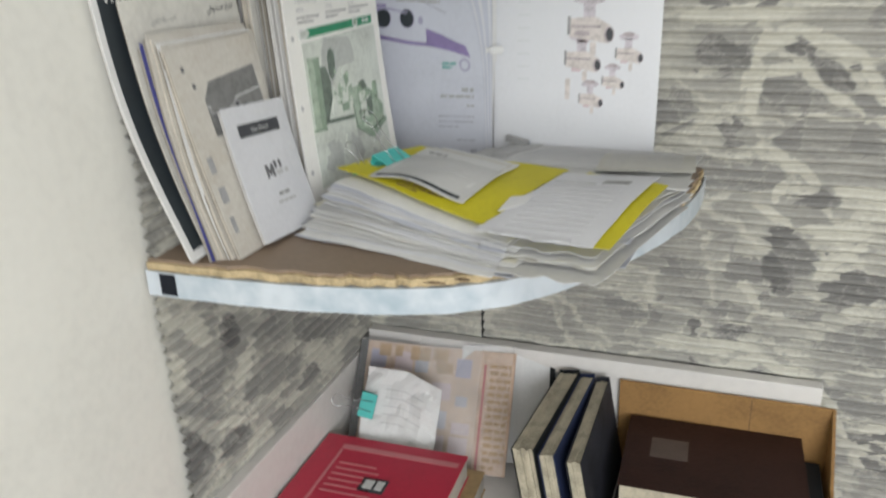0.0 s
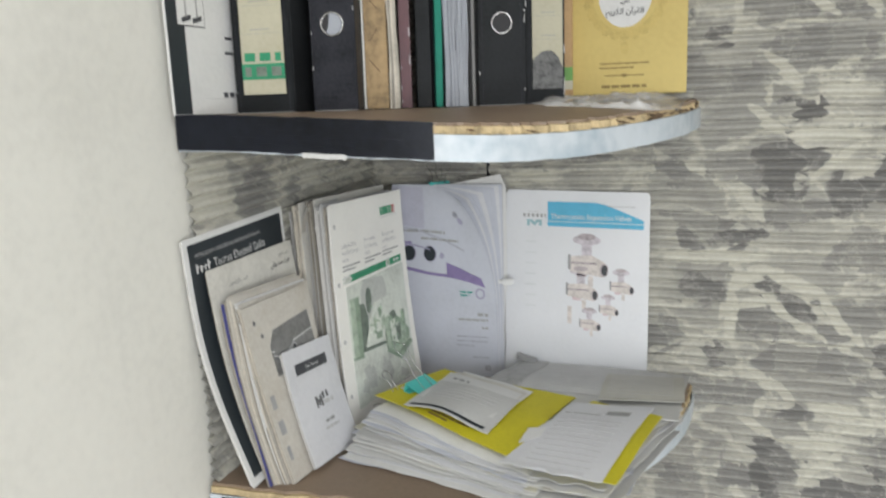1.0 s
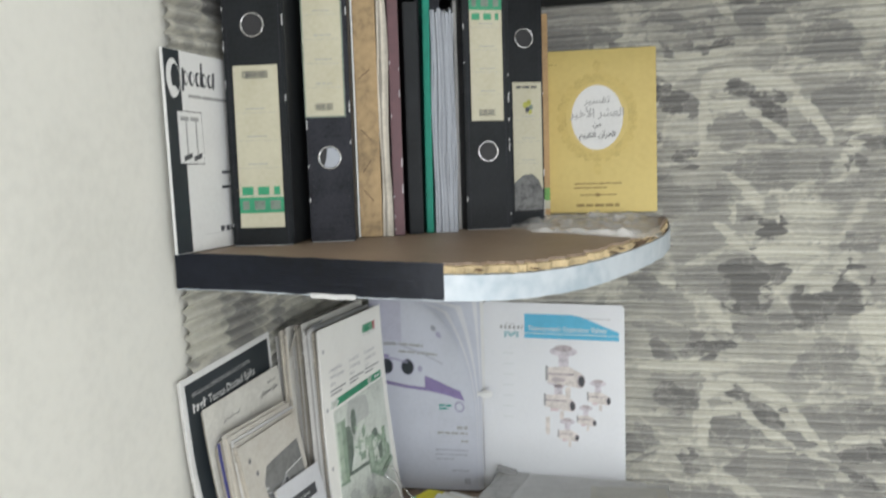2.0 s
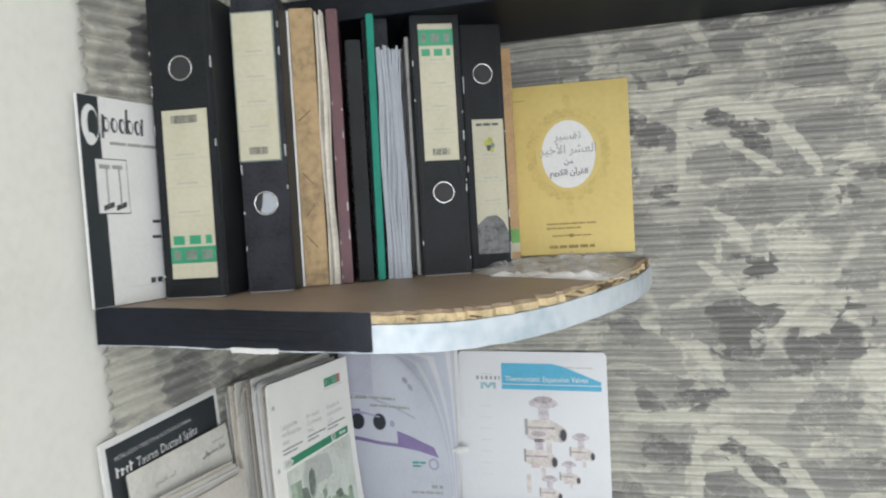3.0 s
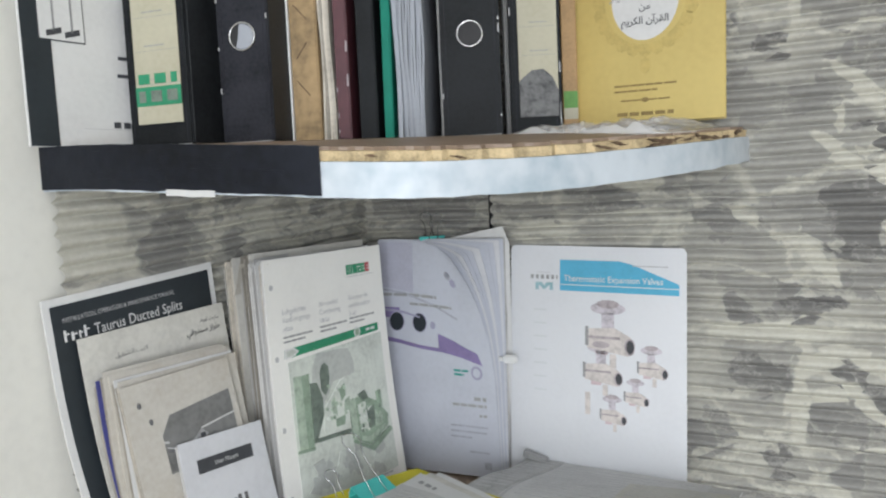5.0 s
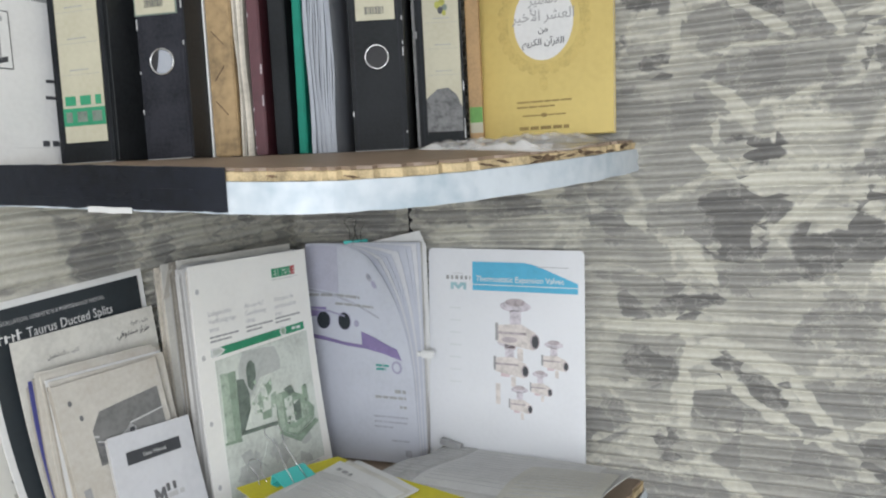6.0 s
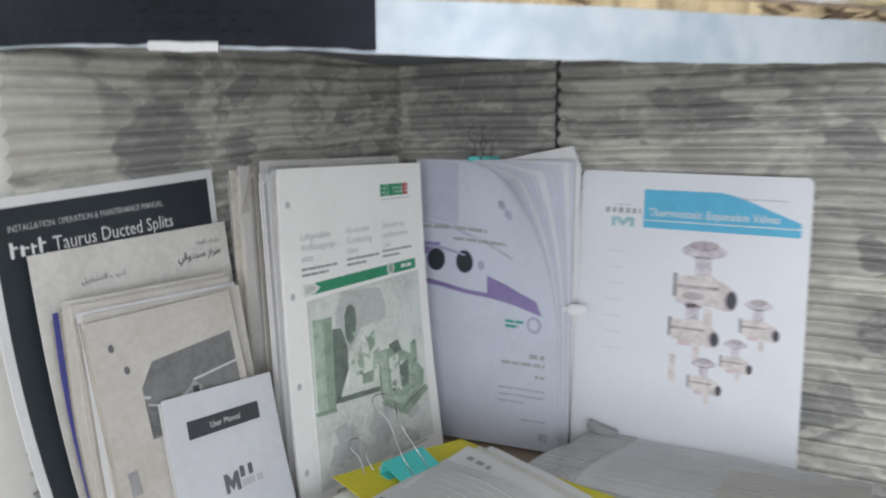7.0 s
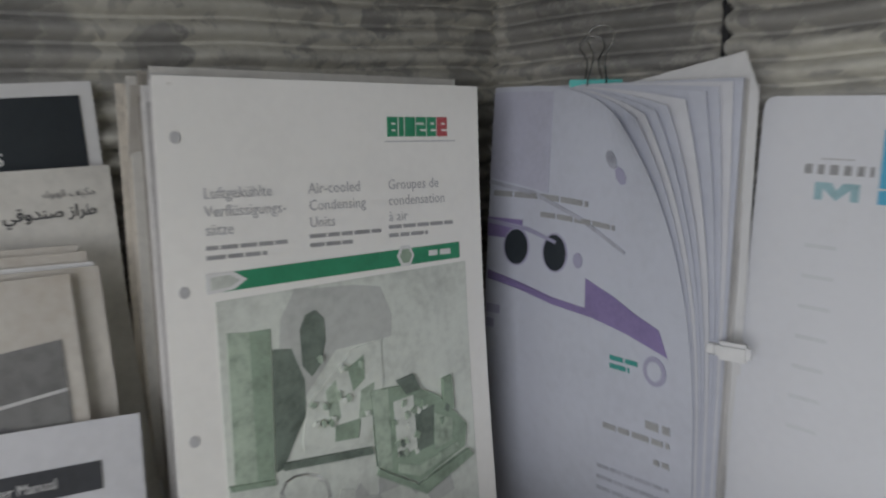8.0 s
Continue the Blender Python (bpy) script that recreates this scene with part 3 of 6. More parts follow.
def shelf_outline(n, grow=0.0, s0=0.0, s1=1.0):
    return [shelf_curve(s0 + (s1 - s0) * (i / n), grow) for i in range(n + 1)]


def quarter_board(z0, z1, grow, n=48, edge=None):
    """A quarter-round board with a front that may be chipped."""
    pts = shelf_outline(n, grow)
    if edge:
        pts = [(x - edge(i) * 0.7, y + edge(i) * 0.7) for i, (x, y) in enumerate(pts)]
    ring = [(XL, YB)] + pts
    k = len(ring)
    vs = [(x, y, z0) for x, y in ring] + [(x, y, z1) for x, y in ring]
    fs = [tuple(range(k - 1, -1, -1)), tuple(range(k, 2 * k))] + [(i, (i + 1) % k, k + (i + 1) % k, k + i) for i in range(k)]
    return vs, fs


def band(z0, z1, s0, s1, grow, t, n=40, wave=0.0, seed=0):
    """A strip bent along the rounded front."""
    vs, fs = [], []
    for i in range(n + 1):
        s = s0 + (s1 - s0) * i / n
        wv = wave * noise.noise(Vector((i * 0.35, seed, 0)))
        o, q = shelf_curve(s, grow + t), shelf_curve(s, grow)
        vs += [(*o, z0 + wv), (*o, z1 + wv * 0.6), (*q, z1 + wv * 0.6), (*q, z0 + wv)]
    for i in range(n):
        a = 4 * i
        fs += [(a, a + 4, a + 5, a + 1), (a + 1, a + 5, a + 6, a + 2), (a + 2, a + 6, a + 7, a + 3), (a + 3, a + 7, a + 4, a)]
    fs += [(0, 1, 2, 3), (4 * n + 3, 4 * n + 2, 4 * n + 1, 4 * n)]
    return vs, fs


def corner_shelf(z, label, taped, seed):
    root = thing("corner_shelf", Matrix.Identity(4), label, "shelf", "corner shelves")
    rnd = random.Random(seed)
    bent = drooped if taped else (lambda data: data)
    chips = [max(0.0, rnd.gauss(0.0012, 0.0016)) + (0.003 if rnd.random() < 0.12 else 0) for _ in range(100)]
    put("board", mesh_of("board", *bent(quarter_board(z - 0.0105, z - 0.003, -0.001, 96, lambda i: chips[i])), CHIPBOARD), root, "raw chipboard with a chipped edge")
    put("top_sheet", mesh_of("top_sheet", *bent(quarter_board(z - 0.0028, z, -0.004, 96, lambda i: chips[i] * 1.5)), HARDBOARD), root, "smooth brown hardboard top")
    put("underside", mesh_of("underside", *bent(quarter_board(z - 0.0122, z - 0.0107, -0.006, 48)), UNDER), root)
    put("edge_band", mesh_of("edge_band", *bent(band(z - 0.0365, z - 0.0105, 0.0, 1.0, 0.0003, 0.0016, 60, 0.0012, seed)), VINYL), root, "pale blue marbled vinyl edging")
    if taped:
        put("tape", mesh_of("tape", *bent(band(z - 0.0350, z + 0.0012, 0.0, 0.2607, 0.0022, 0.0012, 40, 0.0012, seed + 1)), BLACK_TAPE), root, "black tape with lengthwise creases")
        for k in range(6):  # folds of the tape, running along it and dying out
            s0 = rnd.uniform(0.0, 0.12)
            zk = z - 0.004 - 0.0047 * k
            put("tape_crease", mesh_of("tape_crease", *bent(band(zk, zk + rnd.uniform(0.0008, 0.0018), s0, rnd.uniform(0.16, 0.259), 0.0033, rnd.uniform(0.0004, 0.0009), 40, 0.0022, seed + 3 + k)), BLACK_TAPE), root)
        put("torn_paper", mesh_of("torn_paper", *bent(band(z - 0.0385, z - 0.0335, 0.098, 0.148, 0.0036, 0.0006, 8, 0.0012, 4)), PAPER_GREY), root, "torn white paper scrap")
    else:
        put("tape", mesh_of("tape", *bent(band(z - 0.034, z - 0.012, 0.004, 0.012, 0.0022, 0.0008, 4, 0, 1)), BLACK_TAPE), root, "small piece of black tape")
    # torn, darkened places of the edge: lens-shaped scars that climb along it
    for i in range(26 if taped else 10):
        s0 = rnd.uniform(0.60, 0.94) if taped and i < 20 else rnd.uniform(0.30 if taped else 0.2, 0.93)
        ln, th = rnd.uniform(0.008, 0.042), rnd.uniform(0.0006, 0.0019)
        zc, rise, n = z - rnd.uniform(0.0045, 0.0090), rnd.uniform(-0.005, 0.003), 12
        vs, fs = [], []
        for k in range(n + 1):
            u = k / n
            hw = th * math.sin(math.pi * u) ** 1.6 * (0.5 + 0.7 * rnd.random()) + 0.00006
            zz = zc + rise * (u - 0.5) + rnd.uniform(-0.0004, 0.0004)
            o, q = shelf_curve(s0 + ln * u, -0.0002), shelf_curve(s0 + ln * u, -0.0030)
            vs += [(*o, zz - hw), (*o, zz + hw), (*q, zz + hw), (*q, zz - hw)]
        for k in range(n):
            c = 4 * k
            fs += [(c, c + 4, c + 5, c + 1), (c + 1, c + 5, c + 6, c + 2), (c + 2, c + 6, c + 7, c + 3), (c + 3, c + 7, c + 4, c)]
        fs += [(0, 1, 2, 3), (4 * n + 3, 4 * n + 2, 4 * n + 1, 4 * n)]
        put("edge_chip", mesh_of("edge_chip", *bent((vs, fs)), CHIP_DARK), root)
    return root


corner_shelf(Z2, "quarter-round chipboard corner shelf edged with black tape and pale blue vinyl", True, 5)
corner_shelf(Z1, "quarter-round brown corner shelf with pale blue marbled vinyl edging", False, 11)
top_shelf = thing("wall_shelf", Matrix.Identity(4), "long black shelf above the folders on the wallpapered wall", "shelf")
part("board", block(XL + 0.002, 1.5, YB - 0.228, YB - 0.007, Z3, Z3 + 0.03, 0.002), BLACK_BOARD, top_shelf)
part("edge_strip", block(XL + 0.002, 1.5, YB - 0.2305, YB - 0.2283, Z3 - 0.0005, Z3 + 0.0305, 0.0008), BLACK_TAPE, top_shelf, "glossier black edge strip")


# ---- ring binders and folders on the upper shelf ----
def spine_pose(x, y, a, z=Z2):
    return pose(x, y, z, 0, 0, a)


def ring_pull(doc, x, z, r, fill):
    n, vs, fs = 28, [], []
    for i in range(n):
        a = 2 * math.pi * i / n
        for rr, d in ((r, 0.0), (r * 0.97, -0.0016), (r * 0.90, -0.0022), (r * 0.83, -0.0012), (r * 0.81, 0.0)):
            vs.append((x + rr * math.cos(a), d, z + rr * math.sin(a)))
    for i in range(n):
        for k in range(4):
            a, b = i * 5 + k, ((i + 1) % n) * 5 + k
            fs.append((a, b, b + 1, a + 1))
    me = mesh_of("finger_ring", vs, fs, STEEL)
    for p in me.polygons:
        p.use_smooth = True
    ob = put("finger_ring", me, doc.root, "chrome finger ring")
    # flat black disc for the shade within the finger hole
    doc.disc("ring_opening", x, z, r * 0.84, r * 0.84, GAP_SHADE, 0.0003, 24, "", ob)
    if fill is not GAP_SHADE:  # papers seen inside
        doc.poly("ring_opening", [(x + r * 0.81 * math.cos(a), z + r * 0.81 * math.sin(a)) for a in (-2.2 + 4.0 * i / 18 for i in range(19))] + [(x - r * 0.25, z + r * 0.35), (x - r * 0.3, z - r * 0.1)], fill, 0.0006, "", ob)


def ring_binder(x, y, a, w, dep, label, ring, lab, inverted, spine=BLACK_COVER, opening=GAP_SHADE, h=0.312, seed=0):
    d = Doc("ring_binder", spine_pose(x, y, a), label, "binder", group="ring binders")
    part("spine", block(0, w, 0, 0.003, 0.001, h, 0.0012, 2), spine, d.root)
    part("cover_board", block(0.0, 0.0028, 0.0032, dep, 0.001, h, 0.0008), BLACK_SIDE, d.root)
    part("cover_board", block(w - 0.0028, w, 0.0032, dep, 0.001, h, 0.0008), BLACK_SIDE, d.root)
    leaf_stack("leaf", 10, w - 0.012, h - 0.02, dep * 0.8, 0.02, SHEETS, d.root, seed)
    part("metal_edge", block(0.001, w - 0.001, -0.0006, 0.0, 0.0003, 0.0011), INK_GREY, d.root, "thin metal bottom edge")
    for hx in (0.0045, w - 0.0055):
        d.rect("hinge_crease", hx, 0.002, hx + 0.0008, h - 0.001, BLACK_WORN, 0.0003, (1, 1))
    rs = random.Random(seed + 90)
    for _ in range(9):
        sx, sz = rs.choice((0.0004, w - 0.0016)), rs.uniform(0.01, h - 0.02)
        d.rect("scuff", sx, sz, sx + 0.0012, sz + rs.uniform(0.002, 0.012), INK_PALE, 0.0004, (1, 1))
    ring_pull(d, w * 0.5, ring, 0.0135, opening)
    x0, z0, x1, z1 = lab
    card = d.rect("label_card", x0, z0, x1, z1, CREAM, 0.0008, label="cream paper label")
    k = -1 if inverted else 1
    base, top = (z1, z0) if inverted else (z0, z1)
    s = -1 if inverted else 1
    # barcode next to the label's foot, coloured bands at its head
    rnd, xx = random.Random(seed), x0 + 0.010
    bar0 = base + s * 0.006
    while xx < x1 - 0.012:
        ww = rnd.choice((0.0004, 0.0007, 0.0011))
        d.rect("barcode_bar", xx, min(bar0, bar0 + s * 0.008), xx + ww, max(bar0, bar0 + s * 0.008), INK, 0.0011, (1, 1), parent=card)
        xx += ww + rnd.choice((0.0005, 0.0009))
    for i in range(4):
        zz = z0 + (z1 - z0) * (0.2 + 0.17 * i)
        d.rect("ruled_line", x0 + 0.002, zz, x1 - 0.002, zz + 0.0003, INK_GREY, 0.001, (1, 1), parent=card)
        d.bars("handwriting", x0 + 0.012, zz + 0.004, (x1 - x0) * 0.45, 1, 0.004, 0.0011, INK_GREY, 0.001, i, 4)
    return d, card


d, card = ring_binder(0.034, -0.3605, 8, 0.0675, 0.12, "black lever arch binder with an upside-down green-banded cream label", 0.2375, (0.0100, 0.0205, 0.0590, 0.195), True, seed=2)
d.rect("green_band", 0.0100, 0.0365, 0.0590, 0.0535, GREEN, 0.0012, parent=card)
d.bars("brand_print", 0.0135, 0.0400, 0.042, 1, 0.01, 0.010, GREEN_DARK, 0.0015, 1, 4)
d.bars("brand_print", 0.0135, 0.0560, 0.042, 1, 0.01, 0.009, GREEN, 0.0012, 2, 4)
d, card = ring_binder(0.1095, -0.322, 14, 0.050, 0.24, "black lever arch binder with a worn spine and cream label", 0.0945, (0.001, 0.1405, 0.043, 0.2950), False, BLACK_WORN, SHEETS_BLUE, seed=4)
d.rect("label_border", -0.0004, 0.1390, 0.0448, 0.2965, GREEN_DARK, 0.0004)
d, card = ring_binder(0.261, -0.178, 24, 0.058, 0.16, "black lever arch binder with green-banded cream label", 0.0985, (0.009, 0.1365, 0.050, 0.2970), False, seed=6)
d.rect("green_band", 0.009, 0.2715, 0.050, 0.2905, GREEN, 0.0012, parent=card)
d.bars("brand_print", 0.012, 0.2755, 0.034, 1, 0.01, 0.010, GREEN_DARK, 0.0015, 1, 4)
d.bars("brand_print", 0.012, 0.2595, 0.034, 1, 0.01, 0.008, GREEN, 0.0012, 2, 4)
d, card = ring_binder(0.3025, -0.104, 26, 0.052, 0.095, "black lever arch binder with a rock photograph on its label", 0.2460, (0.009, 0.0195, 0.049, 0.1890), False, seed=8)
d.poly("rock_photo", [(0.009, 0.0195), (0.049, 0.0195), (0.049, 0.046), (0.043, 0.060), (0.034, 0.068), (0.022, 0.067), (0.013, 0.060), (0.009, 0.056)], ROCK, 0.0012, "dark rock photograph", card)
for k, (ex, ez, er, tone) in enumerate(((0.026, 0.159, 0.0034, OLIVE), (0.031, 0.162, 0.0036, OLIVE), (0.034, 0.156, 0.0030, GREEN_DARK), (0.029, 0.153, 0.0032, INK), (0.033, 0.150, 0.0024, OLIVE))):
    d.disc("leaf_emblem", ex, ez, er, er * 1.3, tone, 0.0012 + 0.0001 * k, 7, "", card)
d.bars("heading_print", 0.014, 0.181, 0.03, 1, 0.004, 0.003, INK, 0.0012, 3, 3)


def thin_folder(name, x, y, a, w, h, dep, material, label, leaves=None, lean=0.0):
    root = thing(name, spine_pose(x, y, a) @ pose(0, 0, 0, 0, lean, 0), label, "folder", "folders on the upper shelf")
    if leaves:
        leaf_block(root, w, h, dep, leaves, 3)
    else:
        part("back", block(0, w, 0, 0.003, 0.001, h, min(0.0012, w * 0.2), 2), material, root)
        part("side", block(0, min(0.0014, w * 0.3), 0.0032, dep, 0.001, h), material, root)
        part("side", block(w - min(0.0014, w * 0.3), w, 0.0032, dep, 0.001, h), material, root)
    return root


def leaf_block(root, w, h, dep, material, n):
    """Upright leaves side by side, seen at their fore edges, with ragged fronts and tops."""
    rnd = random.Random(int(w * 1e5))
    n = max(n, int(w / 0.0022))
    for i in range(n):
        x0, x1 = w * i / n, w * (i + rnd.uniform(0.9, 1.0)) / n
        fr, tp = rnd.uniform(0, 0.003), h - rnd.uniform(0, 0.006)
        segs, vs, fs = 10, [], []
        for j in range(segs + 1):
            z = 0.0005 + tp * j / segs
            bow = 0.0010 * math.sin(j * 0.9 + i * 0.4) + 0.0004 * rnd.uniform(-1, 1)
            vs += [(x0 + bow, fr + bow, z), (x1 + bow, fr + bow, z), (x1 + bow, dep, z), (x0 + bow, dep, z)]
        for j in range(segs):
            q = 4 * j
            fs += [(q, q + 1, q + 5, q + 4), (q + 1, q + 2, q + 6, q + 5), (q + 2, q + 3, q + 7, q + 6), (q + 3, q, q + 4, q + 7)]
        fs += [(0, 3, 2, 1), (4 * segs, 4 * segs + 1, 4 * segs + 2, 4 * segs + 3)]
        put("leaf", mesh_of("leaf", vs, fs, material), root)


r = thin_folder("card_folder", 0.1510, -0.2705, 20, 0.026, 0.308, 0.2, TAN, "creased tan card folder with worn edges")
part("white_edge", block(-0.0022, -0.0004, -0.001, 0.15, 0.001, 0.305), PAPER, r, "thin white inner edge")
for k, zz in enumerate((0.05, 0.085, 0.12, 0.19)):
    ob = part("crease", block(-0.009, 0.009, -0.0006, 0.0004, -0.0005, 0.0005), CHIP_DARK, r)
    ob.matrix_basis = pose(0.011, 0, zz, 0, (50, -55, 48, -40)[k], 0)
thin_folder("paper_bundle", 0.1750, -0.2575, 20, 0.0115, 0.306, 0.19, TAN, "bundle of yellowed papers with ragged edges", SHEETS_OLD)
r = thin_folder("card_folder", 0.1865, -0.250, 21, 0.0125, 0.308, 0.19, MAROON, "maroon card folder with a scuffed edge")
rnd = random.Random(12)
for k in range(9):
    zz = rnd.uniform(0.004, 0.29)
    part("scuff", block(0.0003, 0.0016, -0.0005, 0.0002, zz, zz + rnd.uniform(0.001, 0.006)) if k % 2 == 0 else block(0.0106, 0.0122, -0.0005, 0.0002, zz, zz + rnd.uniform(0.001, 0.012)), ROSE_GREY, r)
r = thin_folder("card_folder", 0.201, -0.234, 21, 0.017, 0.275, 0.19, BLACK_COVER, "low black card folder")
thin_folder("plastic_folder", 0.2185, -0.219, 22, 0.0085, 0.306, 0.18, EMERALD, "emerald green plastic folder", lean=0.6)
thin_folder("paper_bundle", 0.2285, -0.211, 22, 0.028, 0.270, 0.18, PAPER, "bundle of loose bluish white papers", SHEETS_BLUE)
thin_folder("card_folder", 0.205, -0.190, 21, 0.03, 0.309, 0.15, BLACK_WORN, "dark folder standing behind the low black one")
d = Doc("slim_book", spine_pose(0.337, -0.043, 20), "slim book with a faded orange and green spine", "book")
part("spine", block(0, 0.0165, 0, 0.034, 0.001, 0.286, 0.001), ORANGE_OLD, d.root)
d.rect("green_band", 0.001, 0.030, 0.016, 0.048, GREEN_LIVE, 0.0006)
d.rect("cream_band", 0.001, 0.018, 0.016, 0.030, CREAM, 0.0006)

# the thin manual that leans on the left wall
m, w, h = plane((0.021, -0.452, Z2 + 0.001), (0.031, -0.306, Z2 + 0.001), (0.0175, -0.453, Z2 + 0.2045))
d = Doc("manual", m, "thin black and white manual leaning on the painted wall", "manual")
d.slab("cover", 0, 0, w, h, 0, 0.003, PAPER)
d.rect("black_strip", 0.0005, 0.0005, 0.026, h - 0.0005, NAVY)
d.f = lambda x, y, z: (x, y, z - 0.0085)
d.rect("drawing_frame", 0.015, 0.098, 0.058, 0.152, INK, 0.0008)
d.rect("drawing_ground", 0.016, 0.099, 0.057, 0.151, PAPER, 0.0011)
for k in (0.028, 0.045):
    d.rect("tool_shaft", k, 0.106, k + 0.002, 0.144, INK_GREY, 0.0014)
    d.rect("tool_head", k - 0.008, 0.142, k + 0.006, 0.146, INK_GREY, 0.0014)
    d.poly("tool_foot", [(k - 0.006, 0.101), (k + 0.008, 0.105), (k + 0.008, 0.110), (k - 0.006, 0.106)], INK, 0.0014)
# the ornate title is drawn as plain shapes
d.disc("title_curl", 0.014, 0.184, 0.011, 0.019, PAPER, 0.0009)
d.disc("title_curl", 0.017, 0.184, 0.007, 0.014, NAVY, 0.0012)
d.disc("title_curl", 0.013, 0.170, 0.006, 0.006, PAPER, 0.0013)
for k in range(6):  # slender stems and loops
    x0 = 0.028 + 0.0110 * k
    if k in (0, 3, 5):
        d.poly("title_stroke", [(x0, 0.172 if k == 0 else 0.178), (x0 + 0.0024, 0.172 if k == 0 else 0.178), (x0 + 0.0042, 0.203 if k == 3 else 0.195), (x0 + 0.0018, 0.203 if k == 3 else 0.195)], INK, 0.0009)
    if k != 5:
        d.disc("title_stroke", x0 + 0.0062, 0.1855, 0.0042, 0.0074, INK, 0.0009)
        d.disc("title_stroke", x0 + 0.0068, 0.1855, 0.0022, 0.0054, PAPER, 0.0012)
d.bars("subtitle_print", 0.038, 0.166, 0.09, 1, 0.005, 0.003, INK_GREY, seed=4, words=3)
d.bars("caption_print", 0.090, 0.088, 0.036, 1, 0.009, 0.0032, INK, seed=5, words=3)
d.bars("caption_print", 0.105, 0.080, 0.005, 1, 0.009, 0.0032, INK, seed=5, words=1)
d.bars("caption_print", 0.088, 0.072, 0.048, 1, 0.009, 0.0032, INK, seed=6, words=4)
d.bars("maker_print", 0.080, 0.026, 0.026, 1, 0.009, 0.0055, INK, seed=6, words=4)
d.rect("thin_rule", 0.050, 0.0245, 0.140, 0.0249, INK_PALE)

# the yellow book and the clear wrapping under it
m, w, h = plane((0.335, -0.012, Z2 + 0.0105), (0.4985, -0.005, Z2 + 0.0100), (0.3375, 0.010, Z2 + 0.2410))
d = Doc("yellow_book", m, "golden yellow paperback book with a white oval title panel", "book")
part("page_block", block(0.002, w - 0.001, 0.0012, 0.0095, 0.001, h - 0.001), PAPER_OLD, d.root)
part("front_cover", block(0, w, 0, 0.001, 0, h, 0.0003), GOLD, d.root)
part("back_cover", block(0, w, 0.0097, 0.0107, 0, h, 0.0003), GOLD, d.root)
cx, cz = w * 0.50, h * 0.582
for k in range(24):
    a = 2 * math.pi * k / 24
    d.disc("ornament", cx + 0.050 * math.cos(a), cz + 0.056 * math.sin(a), 0.0075, 0.0085, GOLD_MID, 0.0005, 8)
d.disc("oval_border", cx, cz, 0.046, 0.053, GOLD_MID, 0.0007, 36)
d.disc("oval_border", cx, cz, 0.0435, 0.0505, GOLD, 0.0008, 36)
for sgn in (1, -1):
    d.disc("ornament", cx, cz + sgn * 0.073, 0.006, 0.009, GOLD_MID, 0.0006, 8)
d.disc("title_panel", cx, cz, 0.036, 0.046, PAPER, 0.001, 40, "white oval panel")
d.text("title_line", "\uFEAE\uFEF4\uFEB4\uFED4\uFE97", cx, cz + 0.020, 0.015, INK_GREY, 0.0014, 1.0, "CENTER", bold=0.0001)
d.text("title_line", "\uFEAE\uFEF4\uFEA7\uFEF7\uFE8D \uFEAE\uFEB8\uFECC\uFEDF\uFE8D", cx, cz + 0.001, 0.017, INK_GREY, 0.0014, 0.95, "CENTER", bold=0.0001)
d.text("title_line", "\uFEE6\uFEE3", cx, cz - 0.013, 0.010, INK, 0.0014, 1.0, "CENTER", bold=0.0001)
d.text("title_line", "\uFEE2\uFEF3\uFEAE\uFEDC\uFEDF\uFE8D \uFEE5\uFE81\uFEAE\uFED8\uFEDF\uFE8D", cx, cz - 0.028, 0.0105, INK, 0.0014, 1.0, "CENTER", bold=0.00015)
d.bars("small_print", cx - 0.033, 0.040, 0.066, 2, 0.006, 0.002, GOLD_DARK, seed=2, words=5)
d.bars("flourish", cx - 0.026, 0.024, 0.052, 1, 0.006, 0.0016, GOLD_DARK, seed=3, words=1)
d.disc("flourish_knot", cx, 0.0248, 0.004, 0.0025, GOLD_DARK, 0.0007)
d.bars("imprint", cx - 0.030, 0.008, 0.060, 1, 0.006, 0.004, GOLD_DARK, seed=4, words=4)
d.rect("spine_fold", 0.006, 0.0, 0.0068, h, GOLD_MID, 0.0004)
d.rect("corner_crease", 0.0, h - 0.020, 0.026, h - 0.0193, GOLD_DARK, 0.0004)


